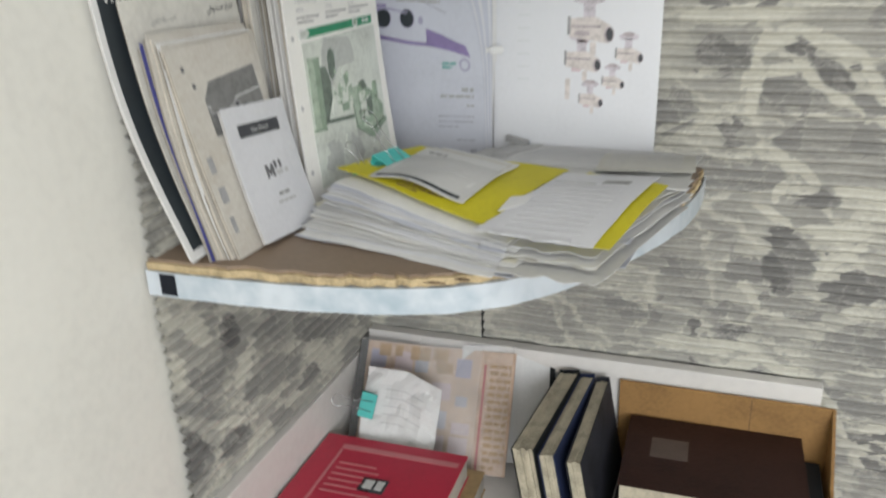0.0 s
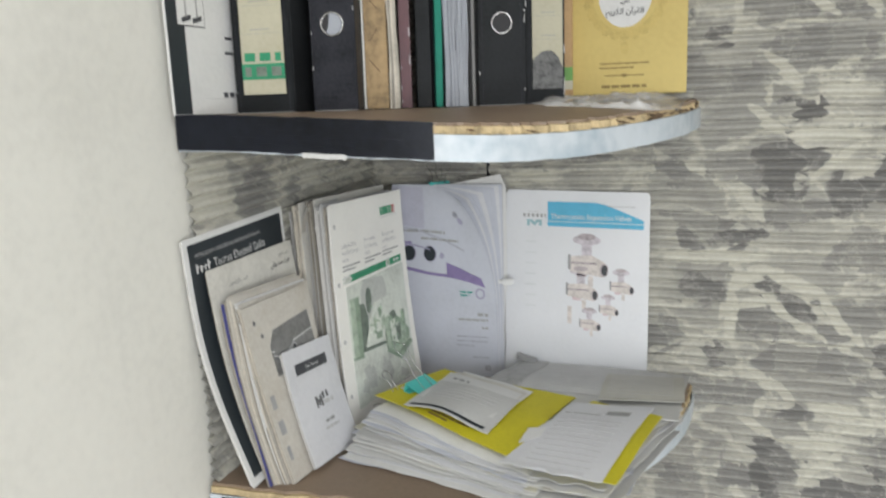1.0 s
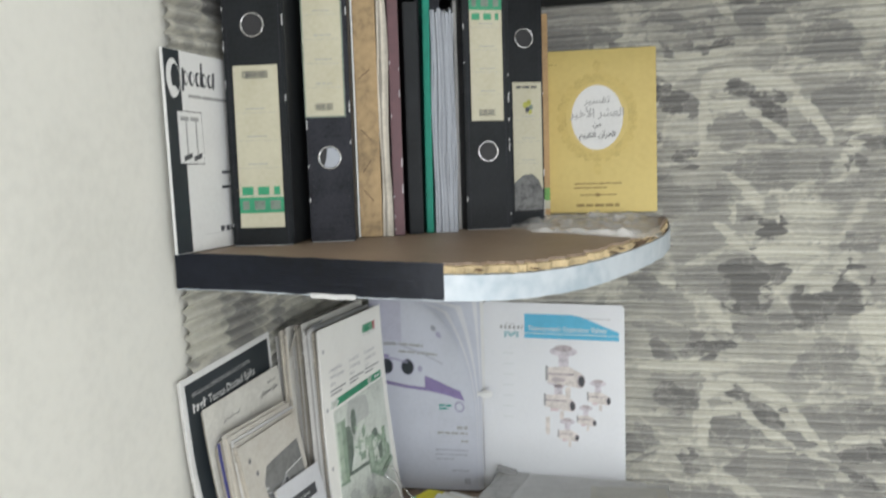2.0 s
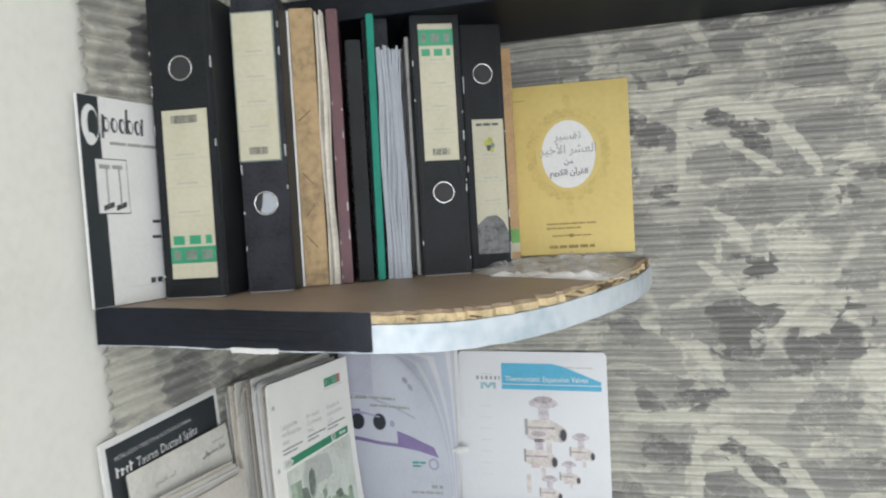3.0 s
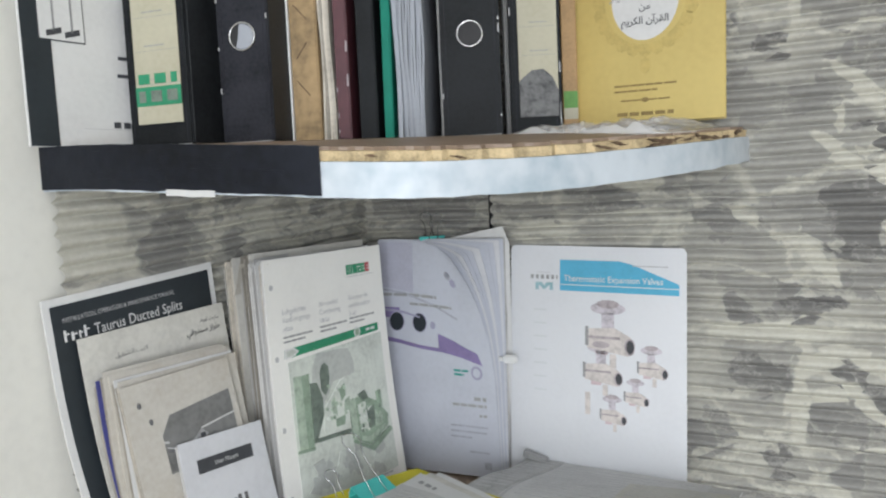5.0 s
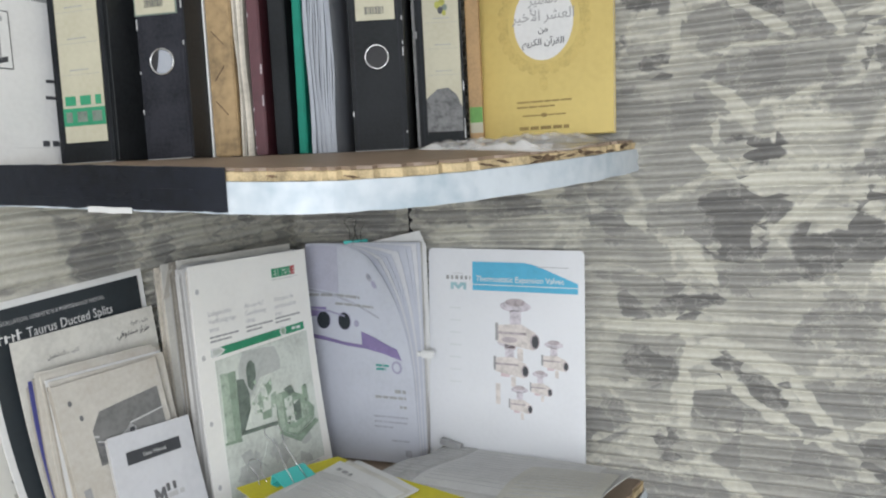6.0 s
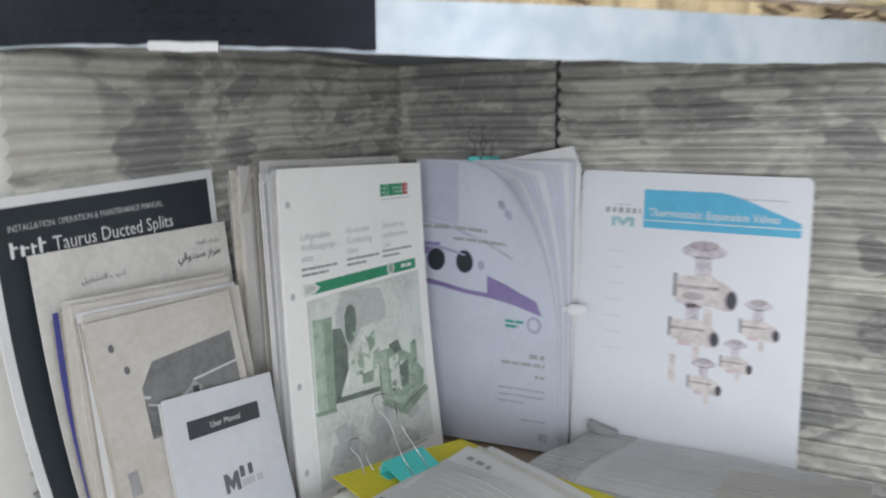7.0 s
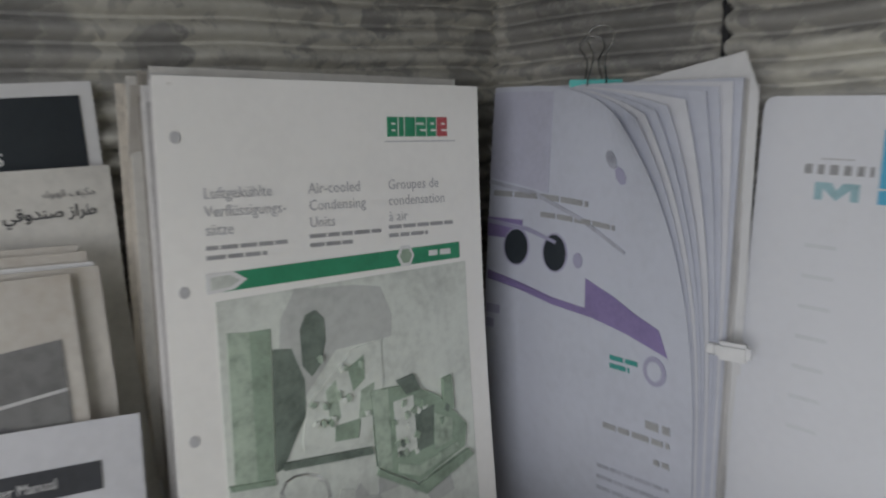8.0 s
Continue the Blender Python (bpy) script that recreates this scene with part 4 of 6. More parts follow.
def wrinkled(name, x0, x1, y0, y1, z, t, parent, seed, amp=0.004, n=34):
    """A crumpled clear wrapping with an upper and a lower skin."""
    vs, fs = [], []
    for k in (0, 1):
        for j in range(n + 1):
            for i in range(n + 1):
                u, v = i / n, j / n
                x, y = x0 + (x1 - x0) * u, y0 + (y1 - y0) * v
                rim = min(1.0, 6 * min(u, 1 - u, v, 1 - v))
                bump = abs(noise.noise(Vector((x * 34 + seed, y * 46, 0)))) + 0.5 * abs(noise.noise(Vector((x * 90, y * 80 + seed, 3))))
                vs.append((x, y, z - droop(x, y) + (k * (t * rim + amp * rim * bump) if k else 0.0) + 0.0004 * k))
    m2, w2 = (n + 1) ** 2, n + 1
    for j in range(n):
        for i in range(n):
            a = j * w2 + i
            fs += [(m2 + a, m2 + a + 1, m2 + a + 1 + w2, m2 + a + w2), (a, a + w2, a + 1 + w2, a + 1)]
    ring = [i for i in range(w2)] + [j * w2 + n for j in range(1, n + 1)] + [n * w2 + i for i in range(n - 1, -1, -1)] + [j * w2 for j in range(n - 1, 0, -1)]
    for a, b in zip(ring, ring[1:] + ring[:1]):
        fs.append((a, b, m2 + b, m2 + a))
    me = mesh_of(name, vs, fs, PLASTIC)
    for p in me.polygons:
        p.use_smooth = True
    ob = put(name, me, parent)
    ob.visible_shadow = False
    return ob


bag = thing("plastic_wrapping", pose(0, 0, Z2), "crumpled clear plastic wrapping lying on the shelf", "plastic bag")
wrinkled("film", 0.302, 0.498, -0.172, 0.020, 0.0, 0.006, bag, 2, 0.011, 66)
wrinkled("crimped_seam", 0.330, 0.478, -0.186, -0.168, 0.0, 0.003, bag, 9, 0.013, 60)
# its crimped front seam, a row of small glossy pleats
rnd, vs, fs = random.Random(6), [], []
for i in range(91):
    u = i / 90
    yy = -0.176 + 0.012 * u + 0.0022 * (i % 2) + rnd.uniform(-0.0008, 0.0008)
    top = 0.004 + 0.005 * abs(noise.noise(Vector((u * 9, 2, 0)))) + rnd.uniform(0, 0.001)
    vs += [(0.330 + 0.145 * u, yy, 0.0012), (0.330 + 0.145 * u, yy + 0.002, top * 0.6), (0.330 + 0.145 * u, yy + 0.006, top)]
    if i:
        a = 3 * i
        fs += [(a - 3, a, a + 1, a - 2), (a - 2, a + 1, a + 2, a - 1)]
seam = put("crimped_seam", mesh_of("crimped_seam", *drooped((vs, fs)), clear_plastic("glossy_plastic_seam", 0.38, 0.06)), bag)
seam.visible_shadow = False

# ---- manuals against the left wall, middle shelf ----
m, w, h = plane((0.066, -0.434, Z1 + 0.003), (0.074, -0.243, Z1 + 0.016), (0.0135, -0.450, Z1 + 0.281))
d = Doc("manual", m, "dark slate manual with white margins leaning on the wall", "manual",
        lambda x, y, z: (x, y + 0.016 * math.sin(math.pi * min(1, max(0, z / 0.29))) ** 1.2, z))
d.slab("page_block", 0.002, 0.001, w - 0.002, h - 0.002, 0.0014, 0.004, SHEETS, (2, 14))
cover = d.slab("cover", 0, 0, w, h, 0, 0.0010, PAPER, (2, 14), "white margined cover")
d.rect("dark_panel", 0.0065, 0.010, w - 0.007, h - 0.007, NAVY, 0.0006, (2, 14), parent=cover)
d.text("heading", "INSTALLATION, OPERATION & MAINTENANCE MANUAL", 0.0155, h - 0.0225, 0.0060, INK_PALE, 0.0012, 0.80)
# the maker's name is drawn as plain strokes
for k, (x0, wide, tall) in enumerate(((0.0155, 0.0052, 0.0100), (0.0225, 0.0058, 0.0072), (0.0300, 0.0036, 0.0072), (0.0352, 0.0052, 0.0104))):
    d.rect("maker_stroke", x0, h - 0.0392, x0 + wide * 0.42, h - 0.0392 + tall, PAPER, 0.001, (1, 1))
    d.rect("maker_stroke", x0 + wide * 0.42, h - 0.0380 + tall * 0.45, x0 + wide, h - 0.0366 + tall * 0.45, PAPER, 0.001, (1, 1))
d.text("title", "Taurus Ducted Splits", 0.0450, h - 0.0392, 0.0138, PAPER, 0.0011, 0.86)

m, w, h = plane((0.076, -0.418, Z1 + 0.001), (0.083, -0.248, Z1 + 0.008), (0.022, -0.423, Z1 + 0.244))
d = Doc("manual", m, "white operating manual with Arabic title", "manual",
        lambda x, y, z: (x, y + 0.010 * math.sin(math.pi * min(1, max(0, z / 0.25))), z))
d.slab("page_block", 0.002, 0.001, w - 0.002, h - 0.002, 0.001, 0.003, SHEETS_OLD, (2, 12))
d.slab("cover", 0, 0, w, h, 0, 0.0008, PAPER_OLD, (2, 12), "off-white cover")
d.text("title", "\uFEDE\uFEF4\uFED0\uFEB8\uFE98\uFEDF\uFE8D \uFE90\uFEF4\uFE98\uFEDB", 0.034, h - 0.0250, 0.0062, INK_SOFT, 0.0006, 1.0)
d.text("title", "\uFEF2\uFED7\uFEED\uFEAA\uFEE8\uFEBB \uFEAF\uFE8D\uFEAE\uFEC3", w - 0.053, h - 0.0245, 0.0082, INK, 0.0006, 1.0, bold=0.0001)
d.text("title", "\uFE80\uFE8D\uFEED\uFEEC\uFEDF\uFE8D \uFED2\uFEF4\uFEDC\uFEE3", w - 0.034, h - 0.0145, 0.0052, INK_SOFT, 0.0006, 1.0)

# a leaning row of booklets, from the wall outwards
ROWS_OF_BOOKLETS = [  # bottom x, top x, near y, top height, thickness, cover
    (0.0800, 0.0330, -0.4230, 0.206, 0.0030, BLUE_EDGE, "thin booklet with a dark blue card cover"),
    (0.0835, 0.0365, -0.4195, 0.213, 0.0035, PAPER_AGED, "yellowed stapled booklet standing among others"),
    (0.0880, 0.0405, -0.4165, 0.210, 0.0040, PAPER_AGED, "yellowed booklet with rubbed edges"),
    (0.0925, 0.0450, -0.4135, 0.205, 0.0030, PAPER, "white stapled booklet leaning among others"),
    (0.0965, 0.0490, -0.4110, 0.203, 0.0035, PAPER_AGED, "aged booklet with brown edges"),
]
for k, (xb, xt, yn, ht, t, cov, lab) in enumerate(ROWS_OF_BOOKLETS):
    m, w, h = plane((xb, yn, Z1 + 0.001), (xb + 0.012, yn + 0.134, Z1 + 0.001), (xt, yn + 0.004 + 0.004 * k, Z1 + ht))
    d = Doc("booklet", m, lab, "booklet", lambda x, y, z, k=k: (x + 0.0015 * math.sin(z * 30 + k), y + (0.004 + 0.001 * k) * math.sin(math.pi * min(1, max(0, z / 0.22))), z), "leaning booklets")
    d.slab("cover", 0, 0, w, h, 0, 0.0006, cov, (2, 10))
    leaf_stack("leaf", 4, w - 0.003, h - 0.002, t, 0.0008, SHEETS_OLD, d.root, k + 3, 0.0015, 0.004, d.f, "", 10)
m, w, h = plane((0.1035, -0.4095, Z1 + 0.001), (0.1145, -0.2880, Z1 + 0.004), (0.0530, -0.3890, Z1 + 0.198))
d = Doc("booklet", m, "aged booklet with punched holes and a grey photograph", "booklet", lambda x, y, z: (x * 0.83, y + 0.004 * math.sin(math.pi * min(1, max(0, z / 0.21))), z), "leaning booklets")
w /= 0.83
d.slab("cover", 0, 0, w, h, 0, 0.0006, PAPER_AGED, (2, 10), "stained beige cover")
leaf_stack("leaf", 5, w - 0.002, h - 0.002, 0.004, 0.0008, SHEETS_OLD, d.root, 21, 0.0015, 0.003, d.f, "", 10)
PHOTO_LIGHT = mat("light_photo_print", (0.195, 0.195, 0.19), 0.6, 0.14, 60, 220)
ph = d.poly("photo", [(0.038, h - 0.052), (0.052, h - 0.036), (w - 0.009, h - 0.030), (w - 0.009, h - 0.088), (0.038, h - 0.088)], PHOTO_LIGHT, 0.0006, "grey photograph of a pipe fitting")
for k, (pts, tone) in enumerate((  # darker lower field, ribbed fitting and bright pipe rims
        ([(0.038, -0.068), (0.072, -0.078), (0.090, -0.066), (w - 0.009, -0.062), (w - 0.009, -0.094), (0.038, -0.094)], PHOTO_GREY),
        ([(0.038, -0.0655), (0.074, -0.0745), (0.074, -0.0765), (0.038, -0.0675)], PAPER_GREY),
        ([(0.040, -0.0715), (0.070, -0.0800), (0.070, -0.0812), (0.040, -0.0727)], INK_PALE),
        ([(0.040, -0.0735), (0.070, -0.0820), (0.070, -0.0850), (0.040, -0.0765)], INK_SOFT),
        ([(0.070, -0.0740), (0.079, -0.0715), (0.083, -0.0900), (0.072, -0.0930)], INK_PALE),
        ([(0.079, -0.0715), (0.088, -0.0655), (0.096, -0.0720), (0.090, -0.0800), (0.083, -0.0880)], INK_GREY),
        ([(0.085, -0.0700), (0.092, -0.0700), (0.091, -0.0770), (0.085, -0.0800)], INK),
        ([(0.088, -0.0645), (w - 0.009, -0.0605), (w - 0.009, -0.0620), (0.088, -0.0662)], PAPER_GREY),
        ([(0.096, -0.0760), (0.104, -0.0725), (0.112, -0.0770), (0.112, -0.0850), (0.096, -0.0850)], INK_SOFT))):
    d.poly("fitting_print", [(x, h + 0.008 + z) for x, z in pts], tone, 0.0007 + 0.0001 * k, "", ph)
for k in range(4):
    d.rect("fitting_rib", 0.0728, h - 0.0712 - 0.0034 * k, 0.0800, h - 0.0698 - 0.0034 * k, INK_SOFT, 0.0017, (1, 1), "", ph)
for hx, hz in ((0.018, h - 0.020), (0.028, h - 0.037)):
    d.disc("punched_hole", hx, hz, 0.0024, 0.0028, INK_SOFT, 0.0006)
d.bars("side_print", 0.008, 0.085, 0.012, 3, 0.030, 0.016, INK_GREY, 0.0006, 3, 1)
m, w, h = plane((0.1155, -0.3810, Z1 + 0.007), (0.1215, -0.2760, Z1 + 0.001), (0.0750, -0.3740, Z1 + 0.139))
d = Doc("booklet", m, "small white user manual with a dark title bar", "booklet", lambda x, y, z: (x * 0.88, y + 0.003 * math.sin(math.pi * min(1, max(0, z / 0.15))), z), "leaning booklets")
w /= 0.88
d.slab("cover", 0, 0, w, h, 0, 0.0006, PAPER_COOL, (2, 8), "bright white cover")
leaf_stack("leaf", 3, w - 0.002, h - 0.001, 0.003, 0.0008, SHEETS, d.root, 31, 0.001, 0.002, d.f, "", 8)
d.rect("title_bar", 0.020, h - 0.032, 0.098, h - 0.019, INK, 0.0005)
d.text("title", "User Manual", 0.059, h - 0.0278, 0.0066, PAPER, 0.0008, 1.0, "CENTER")
d.poly("maker_mark", [(0.046, h - 0.078), (0.046, h - 0.064), (0.050, h - 0.064), (0.054, h - 0.070), (0.058, h - 0.064), (0.062, h - 0.064), (0.062, h - 0.078), (0.058, h - 0.078), (0.058, h - 0.071), (0.054, h - 0.077), (0.050, h - 0.071), (0.050, h - 0.078)], INK_SOFT)
d.bars("maker_print", 0.064, h - 0.070, 0.014, 1, 0.01, 0.008, INK_SOFT, 0.0005, 1, 2)
d.bars("maker_print", 0.064, h - 0.077, 0.024, 1, 0.01, 0.005, INK_PALE, 0.0005, 2, 2)
d.bars("model_print", 0.056, h - 0.098, 0.022, 1, 0.006, 0.0035, INK_GREY, 0.0005, 3, 2)
d.bars("model_print", 0.050, h - 0.106, 0.034, 1, 0.006, 0.003, INK_PALE, 0.0005, 4, 3)

# the thick bundle with the green and white brochure in front
for k in range(6):
    x0 = 0.030 + 0.0095 * k
    y0 = -0.2465 + (0.004, -0.003, 0.006, 0.002, -0.001, 0.003)[k]
    hh = (0.288, 0.296, 0.291, 0.300, 0.293, 0.291)[k]
    m, w, h = plane((x0 + 0.016, y0, Z1 + 0.001), (x0 + 0.031, y0 + 0.19, Z1 + 0.001), (x0, y0 + 0.004 * (k % 2), Z1 + hh))
    d = Doc("catalogue", m, ("worn grey catalogue in the thick bundle", "cream catalogue with rubbed edges")[k % 2], "catalogue", group="bundled catalogues")
    d.slab("cover", 0, 0, w, h, 0, 0.0008, (PAPER, PAPER_OLD)[k % 2], (1, 6))
    leaf_stack("leaf", 8, w - 0.002, h - 0.001, 0.0082, 0.001, (SHEETS, SHEETS_OLD)[k % 2], d.root, 40 + k, 0.0045, 0.010, d.f, "", 2)
m, w, h = plane((0.1000, -0.2540, Z1 + 0.001), (0.1200, -0.0640, Z1 + 0.001), (0.0835, -0.2520, Z1 + 0.294))
d = Doc("brochure", m, "white punched brochure with green band and tinted picture", "brochure",
        lambda x, y, z: (x, y - 0.010 * (x / 0.19) ** 2 * (1 - min(1, z / 0.29)) ** 1.5 + 0.003 * math.sin(math.pi * min(1, max(0, z / 0.29))), z))
d.slab("cover", 0, 0, w, h, 0, 0.0007, PAPER_WARM, (6, 10), "white cover")
leaf_stack("leaf", 3, w - 0.002, h - 0.001, 0.003, 0.0009, SHEETS, d.root, 51, 0.001, 0.003, d.f, "", 10, 6)
for hz in (h - 0.029, h - 0.104, h - 0.179, h - 0.252):
    d.disc("punched_hole", 0.009, hz, 0.0026, 0.0030, INK_PALE, 0.0005)
for k, (x0, wide) in enumerate(((0.0, 0.0066), (0.0077, 0.0030), (0.0118, 0.0066), (0.0193, 0.0066), (0.0268, 0.0060), (0.0337, 0.0070))):
    x0 += 0.1270  # the maker's name as six plain blocks, the last one red
    tone = RED if k == 5 else GREEN
    d.rect("brand_block", x0, h - 0.0295, x0 + wide, h - 0.0185, tone, 0.0005, (1, 1))
    if k not in (1, 2):
        d.rect("brand_notch", x0 + wide * 0.4, h - 0.0265, x0 + wide * (1.0 if k > 2 else 0.75), h - 0.0255, PAPER_WARM, 0.0008, (1, 1))
        d.rect("brand_notch", x0 + wide * (0.0 if k == 3 else 0.4), h - 0.0228, x0 + wide * 0.75, h - 0.0218, PAPER_WARM, 0.0008, (1, 1))
d.rect("brand_underline", 0.1255, h - 0.0325, 0.1735, h - 0.0319, INK_FAINT, 0.0005)
for x0, lines in ((0.021, ("Luftgek\u00fchlte", "Verfl\u00fcssigungs-", "s\u00e4tze")), (0.077, ("Air-cooled", "Condensing", "Units")), (0.126, ("Groupes de", "condensation", "\u00e0 air"))):
    for k, line in enumerate(lines):
        d.text("heading", line, x0, h - 0.0590 - 0.0090 * k, 0.0082, INK_FAINT, 0.0005, 0.88)
    d.bars("text_print", x0, h - 0.0845 + 0.03 * (x0 - 0.02), 0.044, 2, 0.0048, 0.0021, INK_GREY, 0.0005, int(x0 * 1000), 5)
z0 = h - 0.1145
band_ob = d.quad("green_band", 0.020, 0.174, z0 + 0.0085, z0 + 0.0125, z0 + 0.0180, z0 + 0.0220, GREEN, 0.0006, (8, 1))
d.poly("arrow_head", [(0.020, z0 + 0.0185), (0.020, z0 + 0.0080), (0.034, z0 + 0.0095), (0.041, z0 + 0.0140), (0.034, z0 + 0.0185)], PAPER, 0.0009, "", band_ob)
d.poly("arrow_head", [(0.022, z0 + 0.0165), (0.022, z0 + 0.0100), (0.032, z0 + 0.0110), (0.037, z0 + 0.0140), (0.032, z0 + 0.0170)], GREEN_PALE, 0.0012, "", band_ob)
d.disc("flower_mark", 0.136, z0 + 0.017, 0.0058, 0.0068, PAPER, 0.0009, 6, "", band_ob)
d.disc("flower_mark", 0.136, z0 + 0.017, 0.0040, 0.0046, GREEN_MID, 0.0012, 6, "", band_ob)
d.bars("number_print", 0.152, z0 + 0.0155, 0.016, 1, 0.01, 0.0032, PAPER, 0.0009, 3, 2)
pic = d.quad("picture", 0.024, 0.178, 0.018, 0.024, z0 + 0.004, z0 + 0.010, GREEN_PALE, 0.0005, (8, 10), "pale green tinted picture")
TINTED_SHAPES = [  # printed arch, pillar, dark figure, pale machine and green machine: points, tone
    ([(0.0546, 0.1407), (0.0576, 0.1693), (0.0665, 0.1848), (0.0824, 0.1835), (0.1007, 0.183), (0.1183, 0.1803), (0.1249, 0.1635), (0.1239, 0.1508), (0.0885, 0.1483), (0.0687, 0.1253)], ARCH_GREY),
    ([(0.0287, 0.1665), (0.0402, 0.1653), (0.0398, 0.0856), (0.0279, 0.0867)], GREEN_SOFT),
    ([(0.0402, 0.1653), (0.0518, 0.1655), (0.0494, 0.0851), (0.0398, 0.0856)], GREEN_MID),
    ([(0.0524, 0.1543), (0.0627, 0.1532), (0.0694, 0.135), (0.0687, 0.1155), (0.0612, 0.1025), (0.0544, 0.0896), (0.0502, 0.0883)], GREEN_DARK),
    ([(0.0681, 0.1624), (0.0717, 0.1701), (0.0773, 0.172), (0.0825, 0.167), (0.0828, 0.1545), (0.0796, 0.1427), (0.0737, 0.1361), (0.0686, 0.1426)], GREEN_DARK),
    ([(0.066, 0.1014), (0.0696, 0.1202), (0.0845, 0.1342), (0.0993, 0.1475), (0.1165, 0.1498), (0.1172, 0.1265), (0.1107, 0.1051), (0.1038, 0.0926), (0.0669, 0.0962)], GREEN_PALE),
    ([(0.0809, 0.1265), (0.0873, 0.132), (0.0894, 0.1105), (0.0831, 0.106)], GREEN_SOFT),
    ([(0.0949, 0.1368), (0.1051, 0.1432), (0.1053, 0.1294), (0.0976, 0.1236)], GREEN_MID),
    ([(0.1024, 0.1234), (0.1111, 0.1265), (0.1085, 0.1077), (0.1001, 0.1078)], GREEN_SOFT),
    ([(0.0856, 0.1064), (0.1013, 0.1075), (0.0993, 0.0969), (0.0849, 0.0976)], GREEN_MID),
    ([(0.0534, 0.0928), (0.1072, 0.0897), (0.1081, 0.0854), (0.0544, 0.0886)], GREEN_DARK),
    ([(0.0243, 0.0876), (0.0494, 0.0851), (0.0492, 0.0822), (0.0254, 0.0845)], GREEN_MID),
    ([(0.1084, 0.1217), (0.1336, 0.1213), (0.1537, 0.1105), (0.1717, 0.0902), (0.1693, 0.0769), (0.136, 0.0621), (0.1099, 0.0774)], GREEN_MID),
    ([(0.1084, 0.1217), (0.1191, 0.121), (0.1191, 0.0736), (0.1099, 0.0774)], GREEN_SOFT),
    ([(0.1221, 0.1129), (0.1354, 0.1145), (0.1365, 0.0828), (0.1232, 0.0806)], GREEN_PALE),
    ([(0.1357, 0.103), (0.1492, 0.1065), (0.1472, 0.0828), (0.1363, 0.0808)], GREEN_DARK),
    ([(0.1487, 0.1013), (0.1614, 0.0955), (0.1603, 0.083), (0.1481, 0.0793)], GREEN_SOFT),
    ([(0.1225, 0.0715), (0.1363, 0.0661), (0.1657, 0.077), (0.1637, 0.0808), (0.1368, 0.0723), (0.1229, 0.0765)], GREEN_SOFT),
    ([(0.1563, 0.1205), (0.1625, 0.122), (0.1631, 0.1014), (0.156, 0.1024)], GREEN_MID),
    ([(0.1254, 0.1245), (0.1364, 0.1268), (0.1405, 0.1174), (0.1307, 0.1158)], GREEN_DARK),
    ([(0.111, 0.076), (0.1359, 0.061), (0.1715, 0.0751), (0.1747, 0.0709), (0.1401, 0.0544), (0.1095, 0.0724)], GREEN_MID),
]
for k, (pts, tone) in enumerate(TINTED_SHAPES):
    d.poly("machine_shape", pts, tone, 0.0008 + 0.00012 * k, "", pic)
rnd = random.Random(17)
DETAIL = (  # small light and dark facets of the machines and the rocks: across, up, tones, size, number
    (0.072, 0.108, 0.106, 0.146, (GREEN_PALE, GREEN_SOFT, GREEN_PALE, GREEN_MID), 0.0032, 14),
    (0.114, 0.160, 0.074, 0.112, (GREEN_DARK, GREEN_MID, GREEN_SOFT, GREEN_PALE, GREEN_SOFT), 0.0034, 18),
    (0.032, 0.160, 0.030, 0.074, (GREEN_PALE, ARCH_GREY, ARCH_GREY), 0.0120, 30),
)
for k, (u0, u1, v0, v1, tones, size, count) in enumerate(DETAIL):
    for j in range(count):
        x0, y0, a = rnd.uniform(u0, u1), rnd.uniform(v0, v1), rnd.uniform(0, math.pi)
        pts = [(x0 + size * rnd.uniform(0.35, 1.0) * (1.5 if k == 2 else 1.0) * math.cos(a + 1.5708 * q) * 0.8, y0 + size * rnd.uniform(0.35, 1.0) * math.sin(a + 1.5708 * q)) for q in range(4)]
        d.poly("print_facet", pts, rnd.choice(tones), (0.0036 if k < 2 else 0.0010) + 0.000012 * j, "", pic)
d.bars("caption_print", 0.118, 0.020, 0.05, 1, 0.004, 0.002, INK_PALE, 0.0006, 9, 3)

for k in range(3):
    x0, y0, hh = 0.036 + 0.016 * k, -0.250 + 0.004 * k, 0.290 + 0.005 * (k % 2)
    m, w, h = plane((x0 + 0.014, y0, Z1 + 0.001), (x0 + 0.028, y0 + 0.17, Z1 + 0.001), (x0 + 0.001, y0 - 0.003, Z1 + hh))
    d = Doc("loose_sheet", m, "dog-eared leaf sticking out of the thick bundle", "paper", lambda x, y, z, k=k: (x - 0.004 * max(0.0, z / 0.29 - 0.75) * (1 + k), y - 0.016 * max(0.0, z / 0.29 - 0.86) * (1.2 - x / 0.2) * 6 * max(0.0, 1 - x / 0.10), z))
    d.slab("leaf", 0, 0, w, h, 0, 0.0006, (PAPER_AGED, PAPER_GREY, PAPER_OLD)[k], (12, 22))

# ---- lilac booklet in the corner ----
m, w, h = plane((0.072, -0.030, Z1 + 0.003), (0.236, -0.020, Z1 + 0.003), (0.076, -0.014, Z1 + 0.296))


def curl(a):
    """A leaf whose upper right corner curls forward by a and whose right half bulges."""
    def f(x, y, z):
        u, v = max(0.0, x / 0.164 - 0.2) / 0.8, min(1.05, max(0.0, z / 0.294))
        g = a * u ** 1.6 * max(0.0, (v - 0.30) / 0.70) ** 2.2
        return x - 0.052 * g, y - 0.020 * g - 0.012 * a * u * math.sin(math.pi * min(1, v)) - 0.002 * math.sin(math.pi * min(1, v)), z - 0.026 * g
    return f


d = Doc("lilac_booklet", m, "thick lilac and white booklet with drooping corner and clip", "booklet", curl(1.0))
